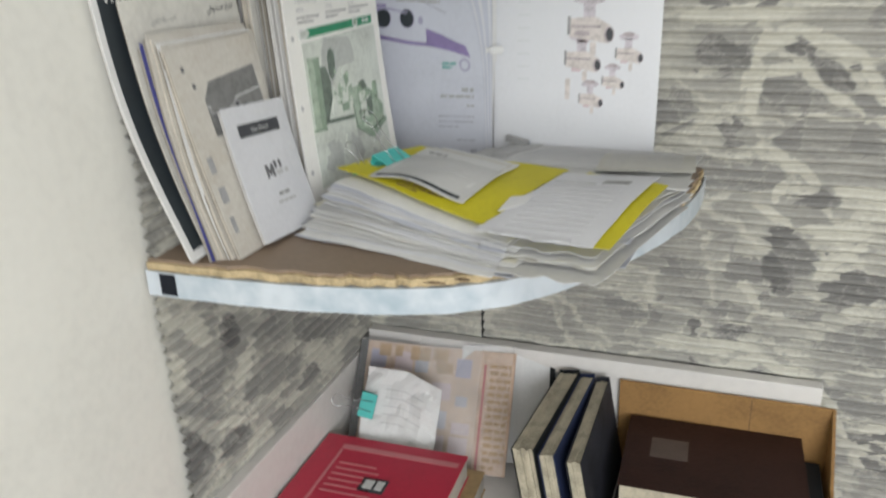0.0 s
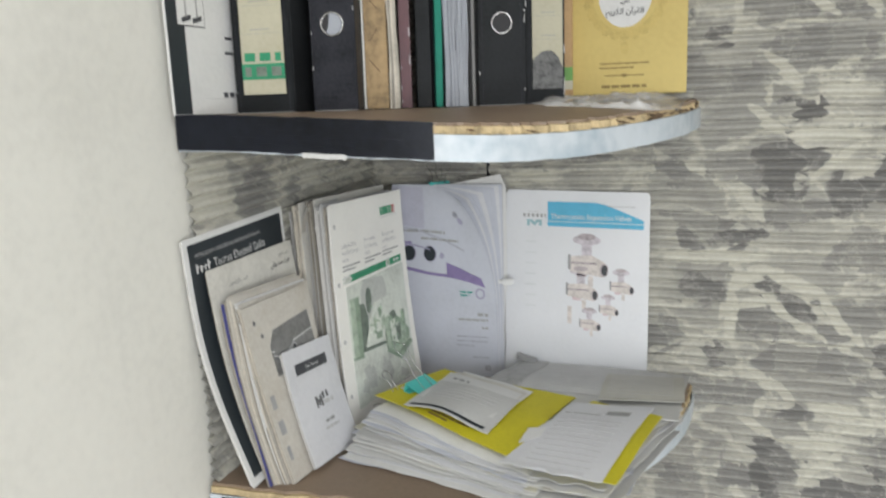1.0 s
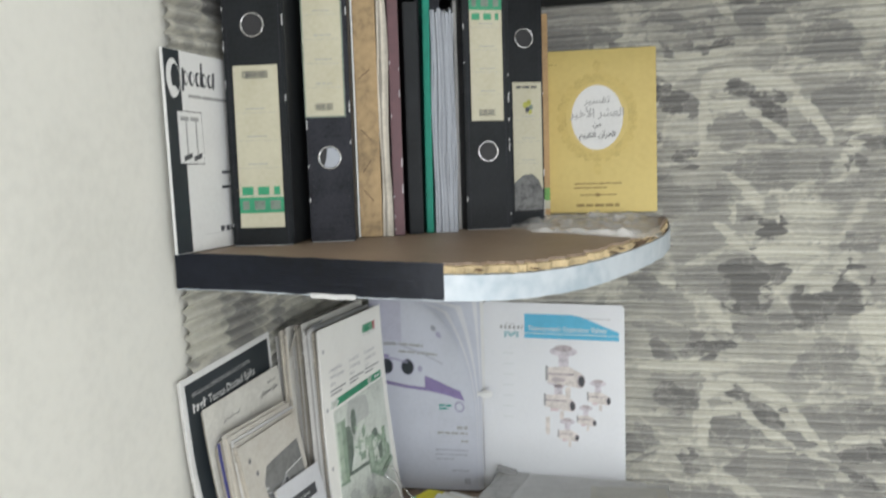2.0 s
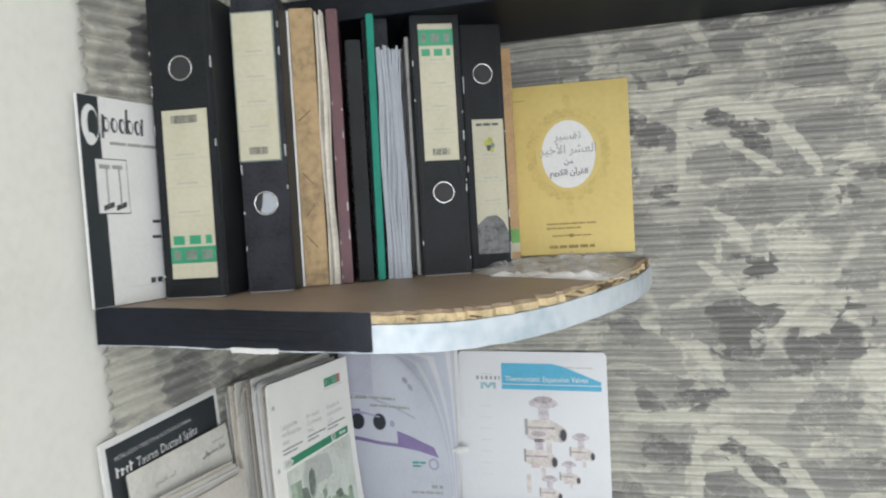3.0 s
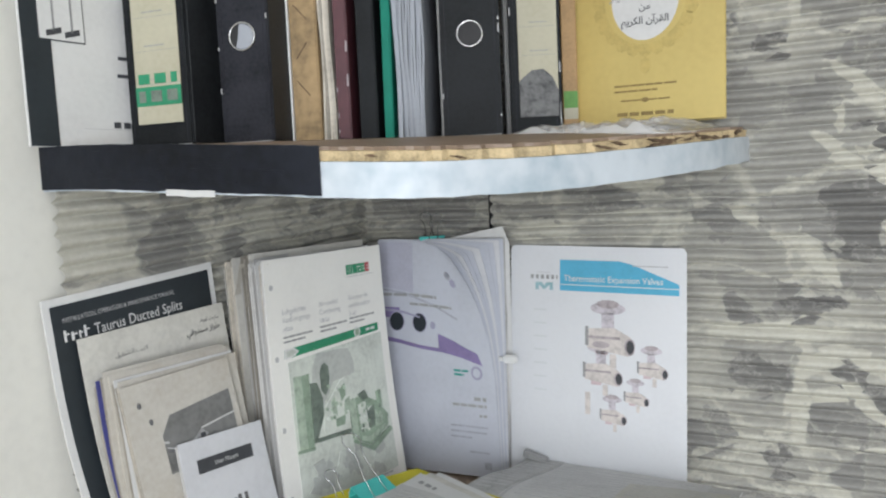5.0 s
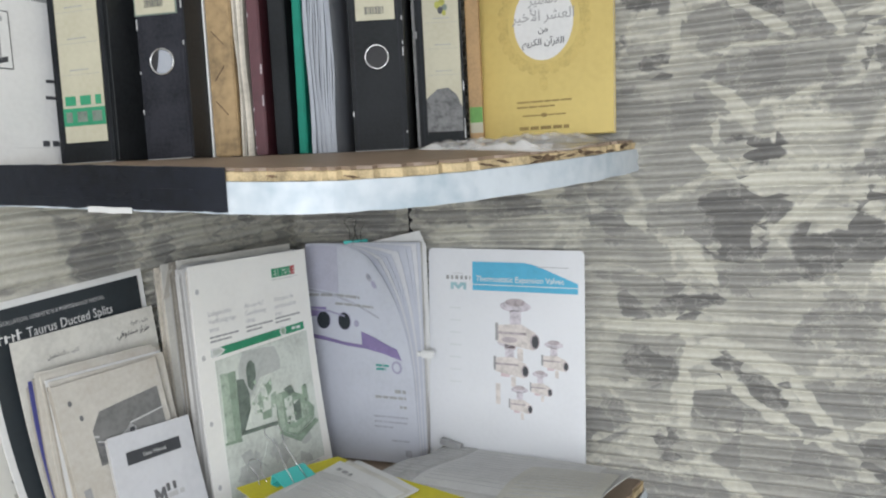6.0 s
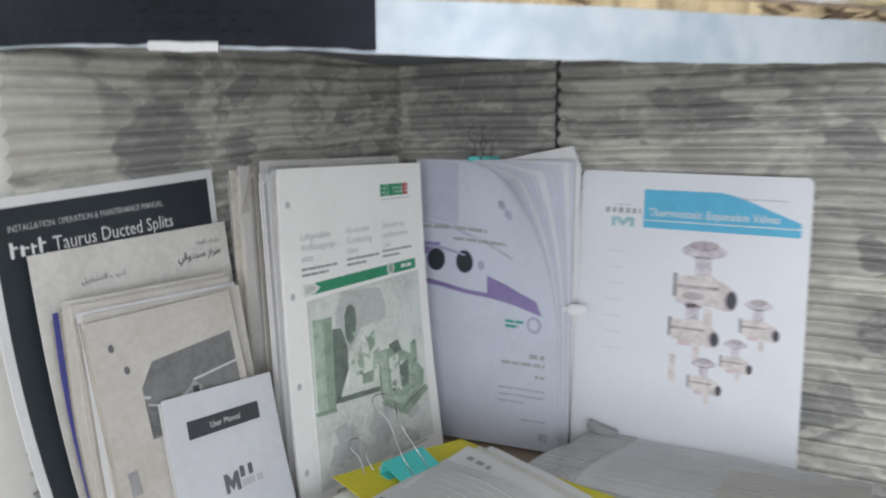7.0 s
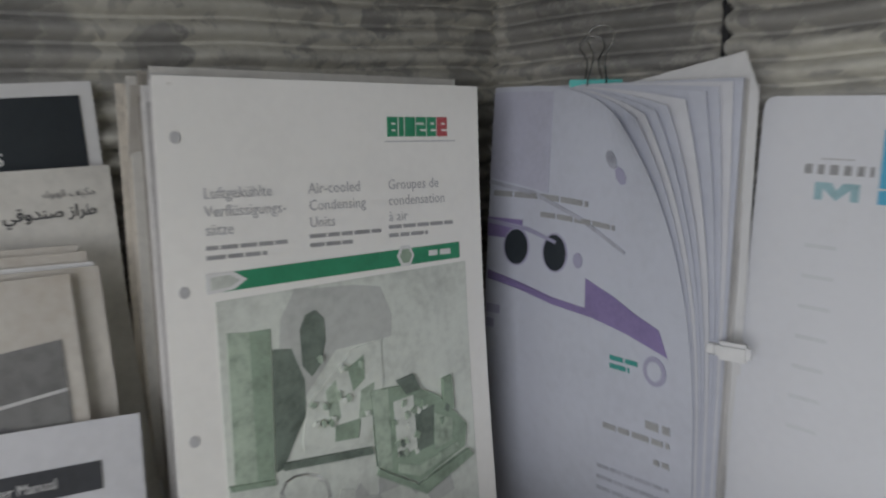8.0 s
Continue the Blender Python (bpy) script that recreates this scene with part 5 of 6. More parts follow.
leaf_stack("leaf", 16, w + 0.004, h, 0.018, 0.0060, SHEETS, d.root, 61, 0.0015, 0.003)
for k in range(9):
    d.f = curl((0.87, 0.79, 0.70, 0.60, 0.46, 0.30, 0.20, 0.10, 0.03)[k])
    d.slab("leaf", 0.0, 0.0, w + 0.0009 * k, h, 0.0007 + 0.0006 * k, 0.0004, (PAPER_BLUE, PAPER_COOL)[k % 3 == 1], (16, 22))
d.f = curl(1.0)
cov = d.slab("cover", 0, 0, w, h, 0, 0.0005, PAPER_BLUE, (16, 22), "lilac white cover")
d.rect("wide_purple_band", 0.0, 0.194, 0.030, 0.207, PURPLE, 0.0005, (4, 2), parent=cov)
d.poly("purple_swoosh", [(0.002, 0.171), (0.030, 0.166), (0.060, 0.1605), (0.088, 0.1585), (0.088, 0.177), (0.110, 0.170), (0.128, 0.162), (0.144, 0.156), (0.149, 0.141), (0.120, 0.149), (0.094, 0.1535), (0.060, 0.156), (0.030, 0.161), (0.002, 0.165)], PURPLE, 0.0006, "", cov)
d.poly("pale_arc", [(0.0, 0.232), (0.040, 0.226), (0.085, 0.214), (0.122, 0.199), (0.121, 0.197), (0.084, 0.2115), (0.040, 0.2235), (0.0, 0.2295)], GREY_BLUE, 0.0006, "", cov)
d.poly("pale_arc", [(0.0, 0.206), (0.034, 0.203), (0.070, 0.195), (0.070, 0.193), (0.034, 0.200), (0.0, 0.203)], PURPLE_PALE, 0.0006, "", cov)
for x0 in (0.026, 0.0605):
    d.disc("dark_disc", x0, 0.189, 0.0112, 0.0125, PURPLE_PALE, 0.0006, 28, "", cov)
    d.disc("dark_disc", x0, 0.189, 0.0100, 0.0115, NAVY, 0.0007, 28, "", cov)
d.disc("small_sign", 0.081, 0.187, 0.004, 0.005, PURPLE_PALE, 0.0007, 10, "", cov)
# printed tint and the brochure's shadow, both put into one darker colour
d.quad("lilac_field", 0.0, 0.052, 0.2335, 0.226, 0.290, 0.290, mat("lilac_print_and_shade", (0.47, 0.475, 0.56), 0.65, 0.05, 30), 0.0005, (4, 6), "", cov)
d.bars("heading_print", 0.004, 0.2215, 0.086, 1, 0.009, 0.0036, INK_GREY, 0.0006, 3, 4)
d.bars("heading_print", 0.046, 0.2105, 0.068, 1, 0.009, 0.0032, INK_GREY, 0.0006, 5, 5)
d.bars("side_text", 0.002, 0.142, 0.016, 2, 0.010, 0.006, PURPLE_PALE, 0.0006, 4, 1)
d.disc("round_seal", 0.140, 0.131, 0.0078, 0.0088, PURPLE_PALE, 0.0006, 20, "", cov)
d.disc("round_seal", 0.140, 0.131, 0.0050, 0.0058, PAPER_BLUE, 0.0008, 20, "", cov)
d.bars("green_print", 0.108, 0.131, 0.020, 2, 0.005, 0.0028, TEAL_DARK, 0.0006, 5, 2)
d.bars("model_print", 0.134, 0.096, 0.016, 1, 0.006, 0.0045, INK_GREY, 0.0006, 6, 2)
d.bars("model_print", 0.104, 0.088, 0.046, 1, 0.006, 0.0032, INK_GREY, 0.0006, 7, 4)
d.bars("model_print", 0.140, 0.076, 0.010, 1, 0.006, 0.003, INK_GREY, 0.0006, 8, 2)
d.bars("small_print", 0.100, 0.062, 0.050, 3, 0.007, 0.002, GREY_BLUE, 0.0006, 9, 5)
d.bars("small_print", 0.124, 0.030, 0.026, 1, 0.007, 0.002, GREY_BLUE, 0.0006, 10, 3)
d.rect("corner_mark", 0.143, 0.010, 0.152, 0.019, GREY_BLUE, 0.0006, (1, 1), "", cov)
d.disc("corner_emblem", 0.118, 0.256, 0.0065, 0.006, GREY_BLUE, 0.0006, 9, "", cov)
d.disc("corner_emblem", 0.126, 0.247, 0.006, 0.006, PURPLE_PALE, 0.0006, 7, "", cov)
# the card behind it and the flap standing up
m, w, h = plane((0.150, -0.001, Z1 + 0.003), (0.244, 0.004, Z1 + 0.003), (0.152, 0.006, Z1 + 0.294))
d = Doc("loose_sheet", m, "loose white sheet with its corner standing up", "paper")
d.poly("leaf", [(0, 0), (0.094, 0), (0.0945, 0.285), (0.086, 0.3065), (0.0, 0.290)], PAPER, 0.0006)


def binder_clip(name, m, label, size=0.025):
    """A folded spring clip with two wire handles; jaws along local X, mouth towards -Z."""
    root = thing(name, m, label, "clip", "binder clips")
    s = size
    vs, fs = [], []
    for i in range(2):
        x = (-s / 2, s / 2)[i]
        vs += [(x, -s * 0.05, -s * 0.62), (x, -s * 0.13, 0), (x, s * 0.13, 0), (x, s * 0.05, -s * 0.62)]
    fs = [(0, 4, 5, 1), (1, 5, 6, 2), (2, 6, 7, 3)]
    bm = bmesh.new()
    vv = [bm.verts.new(v) for v in vs]
    for f in fs:
        bm.faces.new([vv[i] for i in f])
    bmesh.ops.recalc_face_normals(bm, faces=bm.faces[:])
    bmesh.ops.solidify(bm, geom=bm.faces[:], thickness=0.0007)
    part("spring", bm, TEAL, root, "teal painted spring steel")
    for sg in (-1, 1):
        side = [(0.20, 0.08, -0.5), (0.17, 0.32, 0.0), (0.115, 0.52, 0.28), (0.11, 0.62, 0.42), (0.17, 0.70, 0.54), (0.24, 0.76, 0.65), (0.24, 0.81, 0.77), (0.165, 0.85, 0.87), (0.06, 0.86, 0.915)]
        pts = [(-a * s, sg * b * s, c * s) for a, b, c in side] + [(a * s, sg * b * s, c * s) for a, b, c in side[::-1]]
        me = mesh_of("wire_handle", *tube(pts, 0.00055), STEEL)
        for p in me.polygons:
            p.use_smooth = True
        put("wire_handle", me, root, "thin steel wire handle")
    return root


binder_clip("binder_clip", pose(0.141, 0.003, Z1 + 0.2985, 0, 0, 44), "teal binder clip on the top edge of the lilac booklet", 0.032)

tag = thing("plastic_tag", pose(0.249, -0.014, 1.520, 0, 0, 12), "small crumpled white plastic tag beside the booklet", "tag")
part("film", block(-0.008, 0.010, -0.003, 0.003, -0.004, 0.006, 0.002, 2), PAPER, tag)
part("film", block(-0.014, -0.0082, -0.001, 0.004, -0.002, 0.004, 0.001), PAPER, tag)

# ---- white catalogue with the blue heading ----
m, w, h = plane((0.2420, -0.006, Z1 + 0.002), (0.4520, -0.006, Z1 + 0.002), (0.2490, 0.0210, Z1 + 0.2855))
d = Doc("catalogue", m, "white catalogue with sky blue heading and valve pictures", "catalogue", lambda x, y, z: (x, y, z - 0.024 * x))
r0 = 0.006
outline = [(r0, 0), (w - r0, 0), (w, r0)] + [(w - r0 + r0 * math.cos(a), h - r0 + r0 * math.sin(a)) for a in (0, 0.5, 1.05, 1.57)] + [(r0 + r0 * math.cos(a), h - r0 + r0 * math.sin(a)) for a in (1.57, 2.1, 2.6, 3.14)] + [(0, r0)]
bm = bmesh.new()
fv = [bm.verts.new(d.f(x, 0.0, z)) for x, z in outline]
bv = [bm.verts.new(d.f(x, 0.0012, z)) for x, z in outline]
bm.faces.new(fv), bm.faces.new(bv[::-1])
for i in range(len(fv)):
    bm.faces.new((fv[(i + 1) % len(fv)], fv[i], bv[i], bv[(i + 1) % len(fv)]))
part("cover", bm, mat("glossy_white_cover", (0.70, 0.71, 0.735), 0.5, 0.02, 14, 180), d.root, "glossy white cover")
leaf_stack("leaf", 4, w - 0.003, h - 0.004, 0.003, 0.0020, SHEETS, d.root, 71, 0.001, 0.002, same_place)
blue = d.poly("blue_heading", [(0.063, h - 0.053), (0.063, h - 0.0165), (0.134, h - 0.0165), (0.150, h - 0.020), (0.202, h - 0.0405), (0.202, h - 0.053)], SKY_BLUE, 0.0006, "sky blue heading")
d.rect("white_rule", 0.063, h - 0.0462, 0.202, h - 0.0452, PAPER, 0.0009, (4, 1), "", blue)
d.text("title", "Thermostatic Expansion Valves", 0.068, h - 0.0415, 0.0105, PAPER, 0.0009, 0.88, bold=0.00008)
d.bars("date_print", 0.150, h - 0.022, 0.040, 1, 0.004, 0.0012, INK_FAINT, 0.0006, 2, 3)
d.bars("maker_print", 0.026, h - 0.0400, 0.034, 1, 0.01, 0.0050, INK_GREY, 0.0006, 4, 7)
d.poly("maker_mark", [(0.032, h - 0.053), (0.032, h - 0.044), (0.040, h - 0.044), (0.043, h - 0.048), (0.046, h - 0.044), (0.054, h - 0.044), (0.054, h - 0.053), (0.050, h - 0.053), (0.050, h - 0.047), (0.043, h - 0.053), (0.036, h - 0.047), (0.036, h - 0.053)], mat("pale_teal_print", (0.34, 0.52, 0.56), 0.6, 0.1), 0.0006)
d.bars("maker_line", 0.034, h - 0.0325, 0.016, 1, 0.004, 0.0008, INK_PALE, 0.0006, 3, 1)
for k in range(7):
    d.rect("faint_letter", 0.030, h - 0.078 - 0.016 * k, 0.046, h - 0.076 - 0.016 * k, INK_GHOST, 0.0004, (1, 1))


VALVE_GREY = mat("rose_lilac_print", (0.57, 0.53, 0.57), 0.65, 0.2, 80)


def valve(x, z, s, tilt=0):
    """A printed valve: cap, neck, body with a dark port, a side pipe and a stem."""
    d.disc("valve_cap", x, z + 0.030 * s, 0.017 * s, 0.006 * s, VALVE_GREY, 0.0006, 16)
    d.disc("valve_cap", x, z + 0.034 * s, 0.011 * s, 0.004 * s, ROSE_GREY, 0.0009, 12)
    d.rect("valve_neck", x - 0.006 * s, z + 0.010 * s, x + 0.006 * s, z + 0.026 * s, VALVE_GREY, 0.0006, (1, 1))
    d.poly("valve_body", [(x - 0.020 * s, z - 0.008 * s), (x + 0.020 * s, z - 0.014 * s), (x + 0.022 * s, z + 0.004 * s), (x + 0.006 * s, z + 0.012 * s), (x - 0.020 * s, z + 0.010 * s)], BEIGE_PINK, 0.0007)
    d.rect("valve_shade", x - 0.020 * s, z + 0.001 * s, x + 0.012 * s, z + 0.0035 * s, ROSE_GREY, 0.0010, (1, 1))
    d.rect("valve_shade", x - 0.022 * s, z - 0.006 * s, x - 0.019 * s, z + 0.012 * s, INK_GREY, 0.0010, (1, 1))
    d.rect("valve_shade", x - 0.012 * s, z - 0.014 * s, x + 0.000 * s, z - 0.009 * s, PINK_SOFT, 0.0006, (1, 1))
    d.disc("valve_port", x + 0.021 * s, z - 0.005 * s, 0.005 * s, 0.008 * s, ROSE_GREY, 0.0011, 14)
    d.disc("valve_port", x + 0.0215 * s, z - 0.005 * s, 0.0036 * s, 0.0064 * s, INK, 0.0014, 14)
    d.rect("valve_stem", x + 0.002 * s, z - 0.026 * s, x + 0.008 * s, z - 0.013 * s, BEIGE_PINK, 0.0006, (1, 1))


valve(0.121, h - 0.108, 1.22)
valve(0.113, h - 0.147, 0.98)
valve(0.171, h - 0.138, 0.72)
valve(0.153, h - 0.172, 0.60)
valve(0.126, h - 0.1955, 0.66)
d.rect("valve_stem", 0.094, h - 0.196, 0.100, h - 0.170, BEIGE_PINK, 0.0006, (1, 1))

# ---- papers lying on the middle shelf ----
def lying(x, y, z, spin, tip=0.0, side=0.0):
    return pose(x, y, z, -90 + tip, side, spin)


def put_lines(root, mm, w, h, f, rnd):
    """Rows of unreadable print on a lying sheet."""
    vs, fs = [], []
    for r in range(int(h / 0.014)):
        z, x = h / 2 - 0.014 - r * 0.0125, -w / 2 + 0.015
        while x < w / 2 - 0.03:
            ln = rnd.uniform(0.01, 0.03)
            v, q = slab_data(x, z, x + ln, z + 0.0014, -0.0004, 0.0003, 2, 1, f)
            fs += [tuple(k + len(vs) for k in p) for p in q]
            vs += [mm @ Vector(p) for p in v]
            x += ln + rnd.uniform(0.002, 0.012)
    put("printed_text", mesh_of("printed_text", vs, fs, INK_FAINT), root)


def fan_of_sheets(name, n, base, w, h, spin, rise, label, material, seed, spread=0.02, turn=8, heap=0.0, group="paper piles"):
    """A slipping pile of sheets, each turned a little, one mesh of leaves."""
    root = thing(name, pose(base[0], base[1], base[2]), label, "papers", group)
    rnd, vs, fs = random.Random(seed), [], []
    for i in range(n):
        mm = lying(rnd.uniform(-spread, spread), rnd.uniform(-spread, spread), 0.0008 + rise * (i + 1) / n, spin + rnd.uniform(-turn, turn))
        ww, hh, sd = w * rnd.uniform(0.9, 1.0), h * rnd.uniform(0.92, 1.0), rnd.uniform(0, 50)
        lift = rise / n * 0.9
        f = lambda x, y, z: (x, y - (lift * 0.9 + 0.0012) * (noise.noise(Vector((x * 13 + sd, sd, z * 13))) + 0.3) - 0.004 * (i / n) * (2 * abs(x) / w) ** 3 - heap * (i + 1) / n * max(0.0, 0.25 - x / w) ** 1.5, z)
        v, q = slab_data(-ww / 2, -hh / 2, ww / 2, hh / 2, 0, 0.0006, 8, 6, f)
        tone = rnd.choice(material)
        put("sheet", mesh_of("sheet", [mm @ Vector(p) for p in v], q, tone), root)
        if i > n - 4:
            put_lines(root, mm, ww, hh, f, rnd)
    return root


PALE_YELLOW = mat("pale_yellow_sheet", (0.63, 0.61, 0.50), 0.7, 0.06, 20, 200)
PILE_TONES = (PAPER, PAPER, PAPER_BLUE, PAPER_GREY, PAPER_OLD, PAPER, PALE_YELLOW, PAPER_BLUE)
def heap_height(x, y):
    """Top of the heap of papers over the middle shelf: high on the left, sinking to the wall and to the rounded front."""
    soft = lambda a, b, v: (lambda k: k * k * (3 - 2 * k))(min(1.0, max(0.0, (v - a) / (b - a))))
    back = 0.021 * soft(-0.16, 0.0, y)
    front = 0.011 * soft(0.28, 0.44, x) * soft(-0.27, -0.41, y)
    hollow = 0.013 * math.exp(-((x - 0.30) / 0.09) ** 2 - ((y + 0.38) / 0.07) ** 2)
    return 0.0465 + 0.006 * (1 - soft(0.15, 0.27, x)) - back - front - hollow


def draped(name, corners, label, category, material, layer=0.0, part_of=1.0, thick=0.0006, n=14, group="", ragged=0.0, seed=0, bulge=0.0, curl_near=0.0, wave=0.0):
    """A sheet over the heap by its near left, near right, far right and far left corners. layer: its place among the top sheets;
    part_of: how high in the heap it lies."""
    (ax, ay), (bx, by), (cx, cy), (dx, dy) = corners
    w, h = math.hypot(bx - ax, by - ay), math.hypot(dx - ax, dy - ay)

    def f(x, y, z):
        u, v = x / w, z / h
        px = (1 - v) * ((1 - u) * ax + u * bx) + v * ((1 - u) * dx + u * cx)
        py = (1 - v) * ((1 - u) * ay + u * by) + v * ((1 - u) * dy + u * cy)
        rim = max(0.0, 1 - v * 5)
        px, py = px + ragged * noise.noise(Vector((u * 4, seed, v * 3))), py + ragged * 1.4 * rim * noise.noise(Vector((u * 5, seed + 7, 1)))
        up = heap_height(px, py) * part_of + layer * 0.0013 + 0.0009 * part_of * noise.noise(Vector((px * 22, py * 22, 3)))
        up += bulge * math.sin(math.pi * min(1, max(0, u))) + curl_near * rim ** 2 + wave * math.sin(2 * math.pi * (u - 0.22)) * (1 - 0.6 * v)
        return px - ax, y - up, py - ay

    d = Doc(name, pose(ax, ay, Z1, -90, 0, 0), label, category, f, group)
    d.slab("leaf", 0, 0, w, h, 0, thick, material, (n, n))
    d.w, d.h = w, h
    return d


fan_of_sheets("paper_pile", 12, (0.262, -0.262, Z1), 0.240, 0.160, -16, 0.022, "slipping pile of white and printed sheets", PILE_TONES, 5, 0.008, 6)
fan_of_sheets("paper_pile", 14, (0.392, -0.215, Z1), 0.165, 0.230, -8, 0.022, "pile of printed sheets at the rounded shelf edge", PILE_TONES, 15, 0.006, 5)

# sheets that slip out of the heap along its front, the lowest furthest
rnd = random.Random(63)
FRONT_TONES = (PAPER_BLUE, PAPER, PAPER_COOL, PAPER_GREY, PAPER, PAPER_OLD, PAPER, PALE_YELLOW, PAPER_COOL, PAPER, PAPER_OLD, PAPER_BLUE, PAPER, PAPER_COOL)
for k in range(16):
    u, e = k / 15, lambda a: rnd.uniform(-a, a)
    x0, y0 = 0.122 + 0.026 * u + e(0.006), -0.336 + 0.050 * u + e(0.005)
    x1, y1 = 0.358 + 0.004 * u + e(0.012), -0.388 + 0.014 * u + e(0.006)
    draped("loose_sheet", ((x0, y0), (x1, y1), (x1 + 0.035, y1 + 0.125), (x0 + 0.044, y0 + 0.120)), "creased sheet slipping out of the front of the pile", "paper", FRONT_TONES[k % 14], 0.0, 0.06 + 0.86 * u, 0.0006, 18, "paper piles", 0.004, 31 + k, 0.0, -0.003 * rnd.random())
for k in range(8):  # and along the rounded edge on the right
    u = k / 7
    x1, y1 = 0.455 + rnd.uniform(-0.008, 0.008), -0.395 + 0.03 * u + rnd.uniform(-0.012, 0.012)
    draped("loose_sheet", ((0.355, y1 + 0.012), (x1 - 0.012, y1), (0.508 + rnd.uniform(-0.008, 0.004), -0.178 + rnd.uniform(-0.02, 0.01)), (0.400, -0.165)), "printed sheet overhanging the rounded shelf edge", "paper", (PAPER_GREY, PAPER, PAPER_OLD, PAPER, PALE_YELLOW, PAPER_COOL, PAPER_OLD, PAPER)[k], 0.0, 0.30 + 0.64 * u, 0.0006, 14, "paper piles", 0.007, 61 + k)

NEWS_PALE, NEWS_DARK = mat("pale_newsprint", (0.60, 0.60, 0.595), 0.8, 0.06, 30, 200), mat("printed_newsprint", (0.46, 0.46, 0.455), 0.8, 0.12, 60, 200)
g = draped("newspaper", ((0.262, -0.232), (0.505, -0.238), (0.512, -0.018), (0.262, 0.002)), "folded grey newsprint sheets under the white catalogue", "newspaper", PAPER_GREY, 1.0, 1.0, 0.0012)
g.bars("text_print", 0.010, g.h - 0.02, 0.23, 12, 0.012, 0.0026, INK_FAINT, 0.0004, 3, 12)
g2 = draped("newspaper", ((0.300, -0.176), (0.482, -0.184), (0.480, -0.016), (0.304, -0.006)), "smaller pale grey printed sheet", "newspaper", NEWS_PALE, 2.2)
g2.bars("text_print", 0.012, g2.h - 0.015, 0.155, 13, 0.0115, 0.0012, INK_FAINT, 0.0004, 5, 8)
g2.rect("fold_line", 0.002, 0.0, 0.004, g2.h, INK_FAINT, 0.0004, (1, 10))
g3 = draped("newspaper", ((0.410, -0.212), (0.511, -0.200), (0.505, -0.050), (0.404, -0.060)), "yellowish newsprint sheet with a curled edge", "newspaper", mat("yellowish_newsprint", (0.55, 0.54, 0.49), 0.8, 0.07, 14, 200), 3.2, curl_near=0.006)
g3.bars("text_print", 0.008, g3.h - 0.012, 0.080, 11, 0.0115, 0.0014, INK_FAINT, 0.0004, 6, 6)
g4 = draped("newspaper", ((0.258, -0.176), (0.300, -0.178), (0.312, -0.008), (0.272, -0.004)), "dark-printed folded newsprint strip", "newspaper", NEWS_DARK, 3.0, 1.0, 0.0010)
g4.bars("text_print", 0.006, g4.h - 0.012, 0.032, 13, 0.0115, 0.003, INK_PALE, 0.0004, 9, 3)
blk = thing("paper_clamp", pose(0.277, -0.013, Z1 + 0.030, 0, 14, 0), "small dark grey plastic clamp at the foot of the catalogue", "clamp")
part("jaw", block(-0.015, 0.015, -0.005, 0.003, 0.0, 0.009, 0.001), INK_GREY, blk)

y = draped("yellow_card", ((0.141, -0.267), (0.341, -0.361), (0.382, -0.200), (0.192, -0.146)), "bright yellow card clipped to white sheets", "card", YELLOW, 3.6, 1.0, 0.0008, 18)
y.disc("hole", 0.012, 0.040, 0.0045, 0.0045, PAPER_OLD, 0.0006)
y.bars("text_print", 0.085, 0.020, 0.060, 3, 0.006, 0.003, GOLD_DARK, 0.0005, 3, 4)
draped("yellow_card", ((0.356, -0.378), (0.454, -0.397), (0.488, -0.240), (0.404, -0.208)), "bright yellow card lying under the invoice", "card", YELLOW, 4.0)
draped("loose_sheet", ((0.330, -0.376), (0.420, -0.394), (0.462, -0.240), (0.386, -0.232)), "crumpled white sheet under the invoice", "paper", PAPER_COOL, 5.4, 1.0, 0.0006, 16, "paper piles", 0.008, 3)
inv = draped("invoice", ((0.345, -0.378), (0.440, -0.397), (0.478, -0.222), (0.382, -0.228)), "white printed invoice sheet on the pile", "paper", PAPER_COOL, 6.6, 1.0, 0.0006, 18, curl_near=-0.003)
inv.rect("letterhead", 0.052, inv.h - 0.032, 0.078, inv.h - 0.021, INK_GREY, 0.0005, (3, 3))
inv.bars("letterhead_print", 0.006, inv.h - 0.034, 0.042, 1, 0.005, 0.0018, INK_GREY, 0.0005, 1, 4)
inv.bars("text_print", 0.008, inv.h - 0.052, 0.070, 11, 0.0098, 0.0012, INK_FAINT, 0.0005, 2, 7)
draped("paper_scrap", ((0.342, -0.338), (0.364, -0.322), (0.366, -0.302), (0.346, -0.306)), "small folded white paper corner", "paper", PAPER, 6.9, 1.0, 0.0006, 4)
for k in range(3):
    t = draped("loose_sheet", ((0.200 + 0.006 * k, -0.262 + 0.010 * k), (0.300 + 0.006 * k, -0.292 + 0.012 * k), (0.318 + 0.005 * k, -0.216 + 0.008 * k), (0.208 + 0.007 * k, -0.166 + 0.008 * k)), "white sheet held by the teal clip", "paper", (PAPER, PAPER_OLD, PAPER)[k], 7.0 - 0.8 * k, 1.0, 0.0006, 10, seed=20 + k, bulge=0.002)
    t.bars("heading_print", 0.012, t.h - 0.020, 0.024, 1, 0.01, 0.006, INK_GREY, 0.0006, 3, 3)
note = draped("folded_leaflet", ((0.189, -0.290), (0.303, -0.325), (0.321, -0.240), (0.205, -0.200)), "grey-white leaflet with dark band held by the clip", "leaflet", PAPER_GREY, 8.4, 1.0, 0.0008, 18, bulge=0.002, wave=0.0036)
note.rect("dark_band", 0.006, 0.004, note.w - 0.008, 0.009, NAVY, 0.0006, (14, 1))
